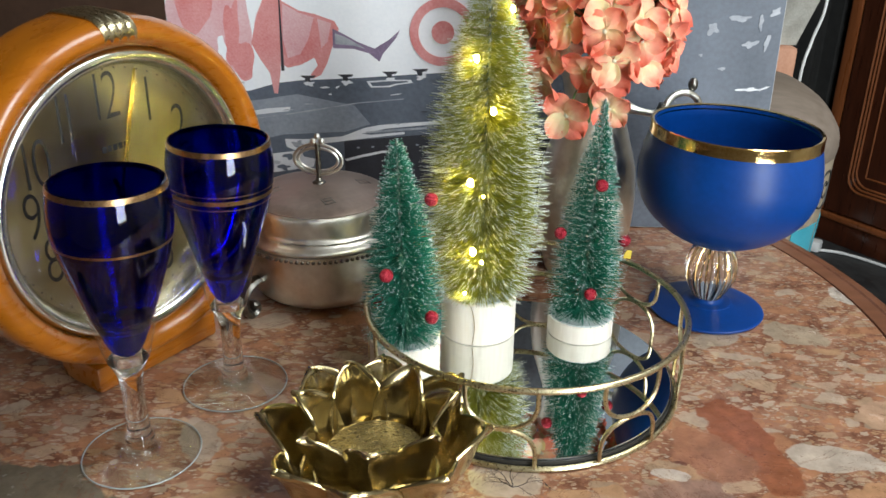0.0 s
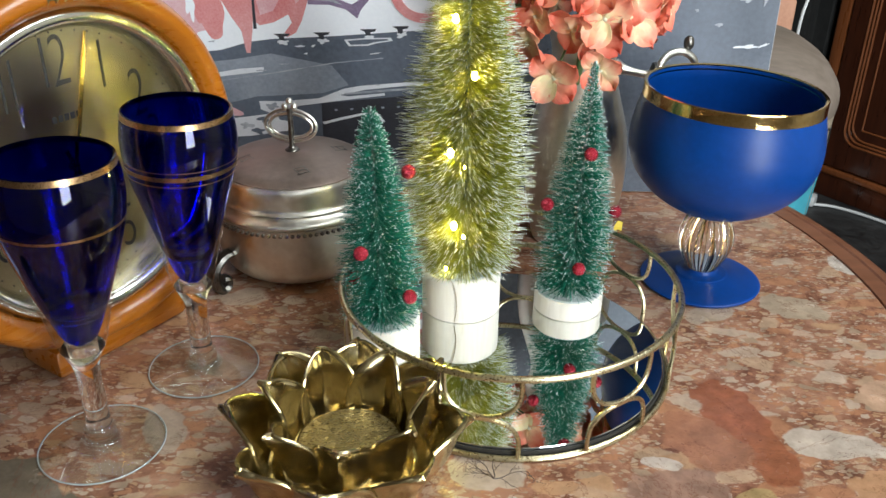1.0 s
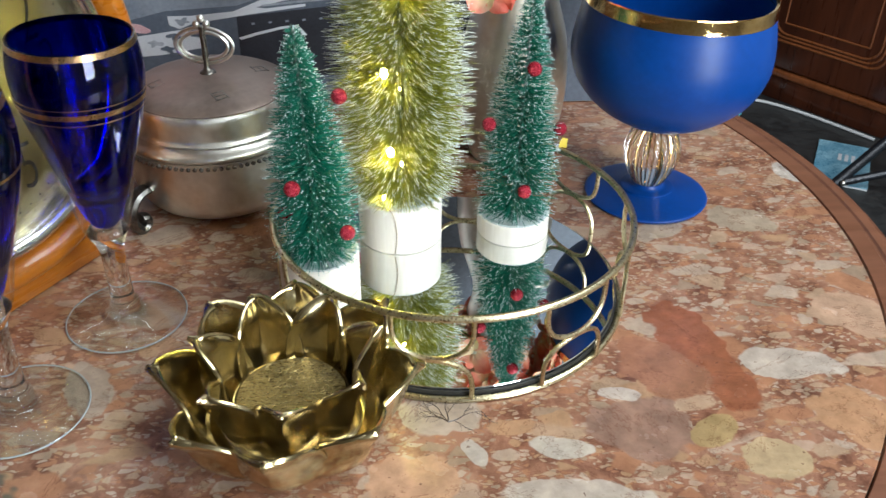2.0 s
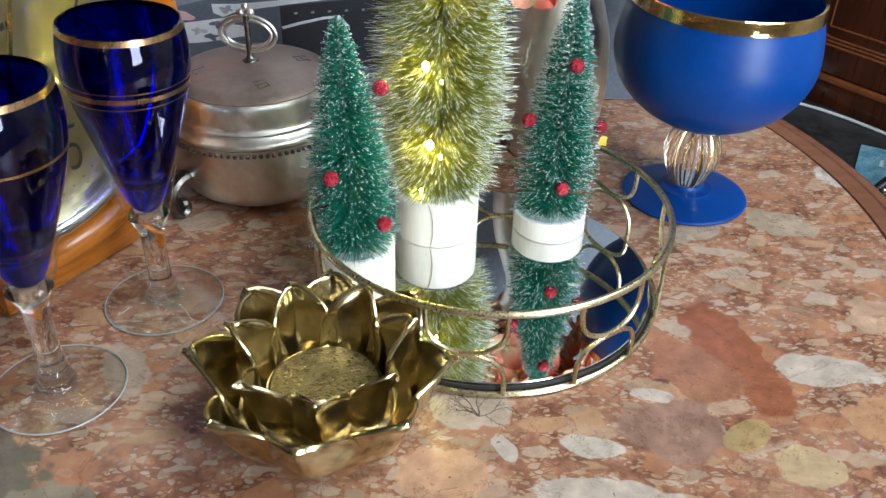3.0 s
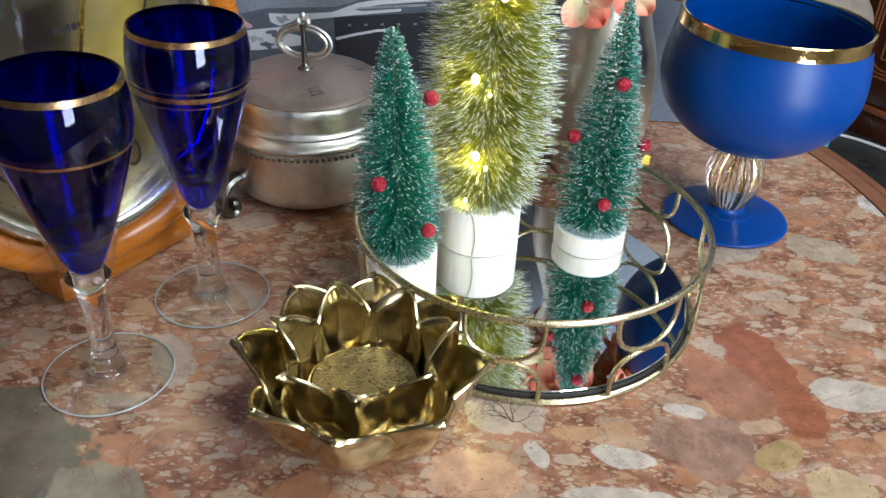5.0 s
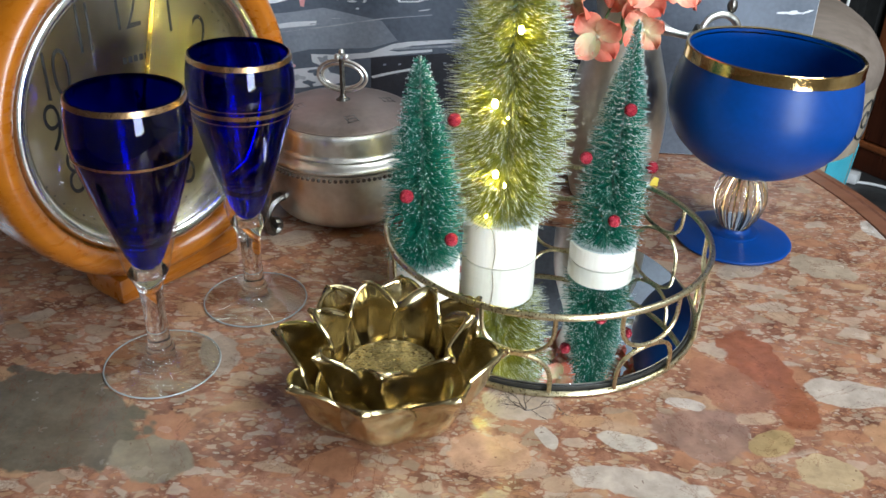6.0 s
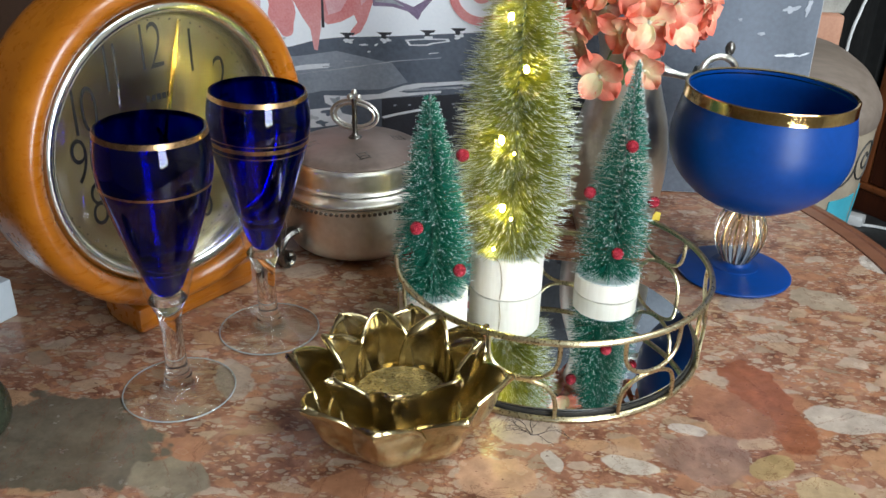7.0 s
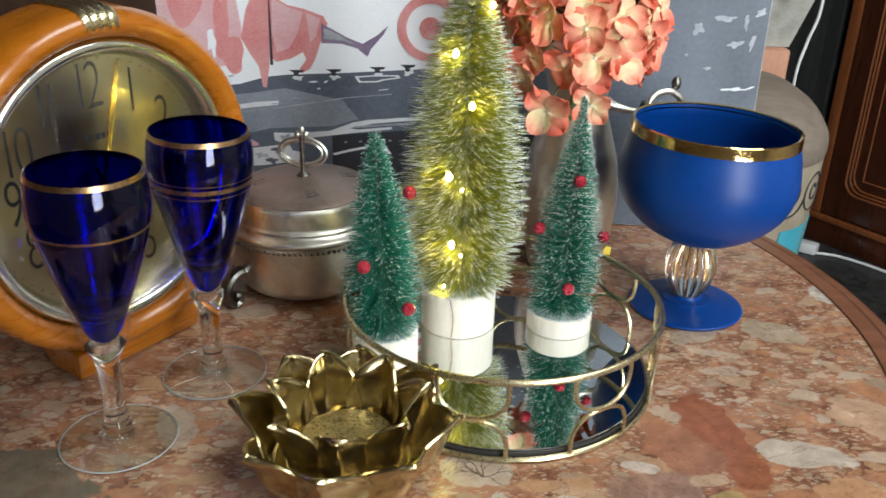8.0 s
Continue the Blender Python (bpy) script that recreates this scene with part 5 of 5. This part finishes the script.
def cabinet():
    # local x along the front, y into the cabinet, z up; the front faces the table
    ob = thing("cabinet", pose(1.137, 2.435, FLOOR, 0, 0, -54.97), "dark mahogany cabinet with moulded panel doors", "cabinet")
    part("body", box(-0.105, 0.022, 0.085, 0.96, 0.40, 1.25, 0.004), M_CABINET, ob)
    part("plinth", box(-0.115, 0.004, 0.0, 0.97, 0.40, 0.070, 0.004), M_CABINET, ob)
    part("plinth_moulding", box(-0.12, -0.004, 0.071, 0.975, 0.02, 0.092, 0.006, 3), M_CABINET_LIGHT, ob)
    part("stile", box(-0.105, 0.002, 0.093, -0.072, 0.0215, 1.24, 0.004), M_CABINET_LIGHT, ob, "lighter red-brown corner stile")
    for x0, x1 in ((-0.068, 0.410), (0.424, 0.90)):
        door = part("door", box(x0, 0.002, 0.096, x1, 0.0215, 1.23, 0.005, 3), M_CABINET, ob, "mahogany door with moulded panel")
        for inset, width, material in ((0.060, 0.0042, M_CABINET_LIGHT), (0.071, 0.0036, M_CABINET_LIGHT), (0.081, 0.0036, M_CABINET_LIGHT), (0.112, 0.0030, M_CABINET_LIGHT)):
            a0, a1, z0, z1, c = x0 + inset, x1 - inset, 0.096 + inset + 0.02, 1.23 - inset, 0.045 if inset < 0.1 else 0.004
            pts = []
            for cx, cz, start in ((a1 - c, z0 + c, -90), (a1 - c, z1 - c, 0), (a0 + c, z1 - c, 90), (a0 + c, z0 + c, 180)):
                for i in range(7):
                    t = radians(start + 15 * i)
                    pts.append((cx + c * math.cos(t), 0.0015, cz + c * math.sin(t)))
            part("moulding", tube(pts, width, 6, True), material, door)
    return ob


cabinet()


def folding_chair():
    ob = thing("folding_chair", pose(0, 0, FLOOR), "black metal tubular chair frame standing on the floor", "chair")
    a, b, c = Vector((1.099, 1.841, 0.012)), Vector((1.62, 1.98, 0.44)), Vector((1.75, 1.66, 0.18))
    for p, q, r in ((a, b, 0.013), (a + Vector((0.02, 0.0, 0.012)), Vector((1.56, 1.78, 0.16)), 0.010), (Vector((1.56, 1.78, 0.172)), Vector((1.62, 1.98, 0.44)), 0.010), (Vector((1.62, 1.98, 0.44)), Vector((1.85, 1.75, 0.012)), 0.012), (Vector((1.56, 1.78, 0.16)), Vector((1.85, 1.75, 0.012)), 0.010)):
        part("tube", tube([tuple(p), tuple((p + q) / 2), tuple(q)], r, 12), M_BLACKPAINT, ob)
    part("rubber_foot", ball(0.016, Matrix.Translation(a), 8), M_BLACKPAINT, ob)
    part("rivet", ball(0.007, Matrix.Translation(a + Vector((0.018, -0.016, 0.02))), 6), M_SILVER, ob, "bright metal rivet")
    return ob


folding_chair()


def magazine(x, y, turn, width, depth, material, label, z=FLOOR):
    ob = thing("magazine", pose(x, y, z + 0.0005, 0, 0, turn), label, "magazine", "magazines on the floor")
    part("pages", box(-width / 2, -depth / 2, 0, width / 2, depth / 2, 0.006, 0.001), M_WHITEPLASTIC, ob)
    part("cover", box(-width / 2 - 0.001, -depth / 2 - 0.001, 0.0062, width / 2 + 0.001, depth / 2 + 0.001, 0.0072), material, ob)
    for k in range(4):
        part("print_bar", box(-width * 0.1 + 0.016 * k, depth * 0.05, 0.0073, -width * 0.1 + 0.016 * k + 0.009, depth * 0.05 + 0.04, 0.0076), M_CHALK, ob, "pale printed bar")


magazine(1.19, 1.97, -29, 0.13, 0.24, M_MAGAZINE, "blue and white glossy magazine lying on the floor")
magazine(1.36, 1.74, -29, 0.20, 0.20, M_MAGAZINE_GREEN, "green glossy magazine lying on the floor")


def curtain():
    # A black folded sheet fills the dark gap beside the cabinet.
    rows = []
    for i in range(2):
        rows.append([(0.60 + 0.5 * j / 40, 2.58 + 0.018 * math.sin(j * 1.1), FLOOR + 0.02 + 2.2 * i) for j in range(41)])
    ob = part("curtain", sheet(rows, 0.004), M_GAP_SHEET)
    tagged(ob, "black folded sheet in the dark gap beside the cabinet", "curtain")


curtain()


def shelf_pieces():
    block = thing("terracotta_block", pose(0.470, 1.30, 0), "terracotta brick column behind the stool", "brick column")
    part("block", box(-0.055, 0, FLOOR, 0.028, 0.10, 0.086, 0.005), M_TERRACOTTA, block)
    jar = thing("stoneware_slab", pose(0.470, 1.30, 0), "grey mottled stone slab on the terracotta column", "stone slab")
    part("slab", plate([(-0.09, 0.0865), (0.030, 0.0865), (0.062, 0.175), (0.075, 0.32), (-0.09, 0.32)], 0.0, 0.04), M_STONEWARE, jar, m=pose(0, 0.06, 0, 90, 0, 0))
    part("knob", lathe([(0, 0), (0.010, 0), (0.0105, 0.004), (0.007, 0.007), (0, 0.008)], 20), M_STONEWARE, jar, m=pose(0.012, 0.019, 0.165, 90, 0, 0))


shelf_pieces()


def cable():
    path = spline([(0.597, 1.55, 0.42), (0.620, 1.55, 0.22), (0.624, 1.55, 0.11), (0.611, 1.55, 0.05), (0.602, 1.55, -0.03), (0.63, 1.60, -0.3), (0.75, 1.9, -0.60), (0.95, 2.25, FLOOR + 0.006), (1.02, 2.40, FLOOR + 0.006)], 6)
    ob = thing("power_cable", pose(0, 0, 0), "white power cable hanging down to the floor", "cable")
    part("lead", tube(path, 0.0028, 8), M_WHITEPLASTIC, ob)
    lead = spline([(1.06, 2.385, FLOOR + 0.006), (1.13, 2.36, FLOOR + 0.006), (1.22, 2.27, FLOOR + 0.006), (1.34, 2.10, FLOOR + 0.006)], 6)
    part("floor_lead", tube(lead, 0.0045, 8), M_WHITEPLASTIC, ob)
    part("plug", box(-0.03, -0.02, 0, 0.03, 0.02, 0.032, 0.006), M_WHITEPLASTIC, ob, "white plastic plug", pose(1.045, 2.40, FLOOR + 0.001, 0, 0, -35))


cable()


def side_things():
    card = thing("white_box", pose(-0.383, 0.480, 0.0003, 0, 0, -23.5), "small white cardboard box on the marble", "box")
    part("carton", box(-0.045, -0.030, 0, 0.038, 0.030, 0.030, 0.0012), M_PAPER, card)
    pot = thing("glazed_pot", pose(-0.2975, 0.360, 0.0003), "dark green glazed pot on the marble", "pot")
    part("body", lathe([(0, 0)] + spline([(0.020, 0), (0.0255, 0.004), (0.0275, 0.014), (0.025, 0.024), (0.019, 0.029)], 4) + [(0.017, 0.029), (0.018, 0.022), (0.017, 0.006), (0, 0.005)], 40), M_DARKGLASS, pot)
    rows = [[(-0.62 + 0.30 * j / 16, 1.12 + 0.02 * math.sin(j * 1.3) + 0.05 * i / 6, -0.10 - 0.03 * i + 0.012 * math.sin(j * 0.9 + i)) for j in range(17)] for i in range(12)]
    cloth = part("cloth", sheet(rows, 0.004), M_CLOTH)
    tagged(cloth, "pale blue cloth draped over a dark chest", "cloth")
    chest = thing("chest", pose(-0.62, 1.45, FLOOR), "dark low wooden chest behind the table", "chest")
    part("body", box(-0.30, -0.22, 0, 0.42, 0.22, 0.58, 0.01), M_CABINET, chest)
    tag = thing("yellow_tag", pose(0.1325, 0.589, 0.0600) @ Matrix.Scale(0.7, 4), "tiny yellow plastic tag on the tray rail", "tag")
    part("tab", sheet([[(-0.004, 0, 0), (0, 0.001, 0.0008), (0.004, 0, 0)], [(-0.003, 0.004, 0.003), (0, 0.005, 0.004), (0.005, 0.004, 0.0035)], [(-0.001, 0.006, 0.006), (0.001, 0.008, 0.0075), (0.006, 0.007, 0.0065)]], 0.0007), M_YELLOW, tag)


side_things()
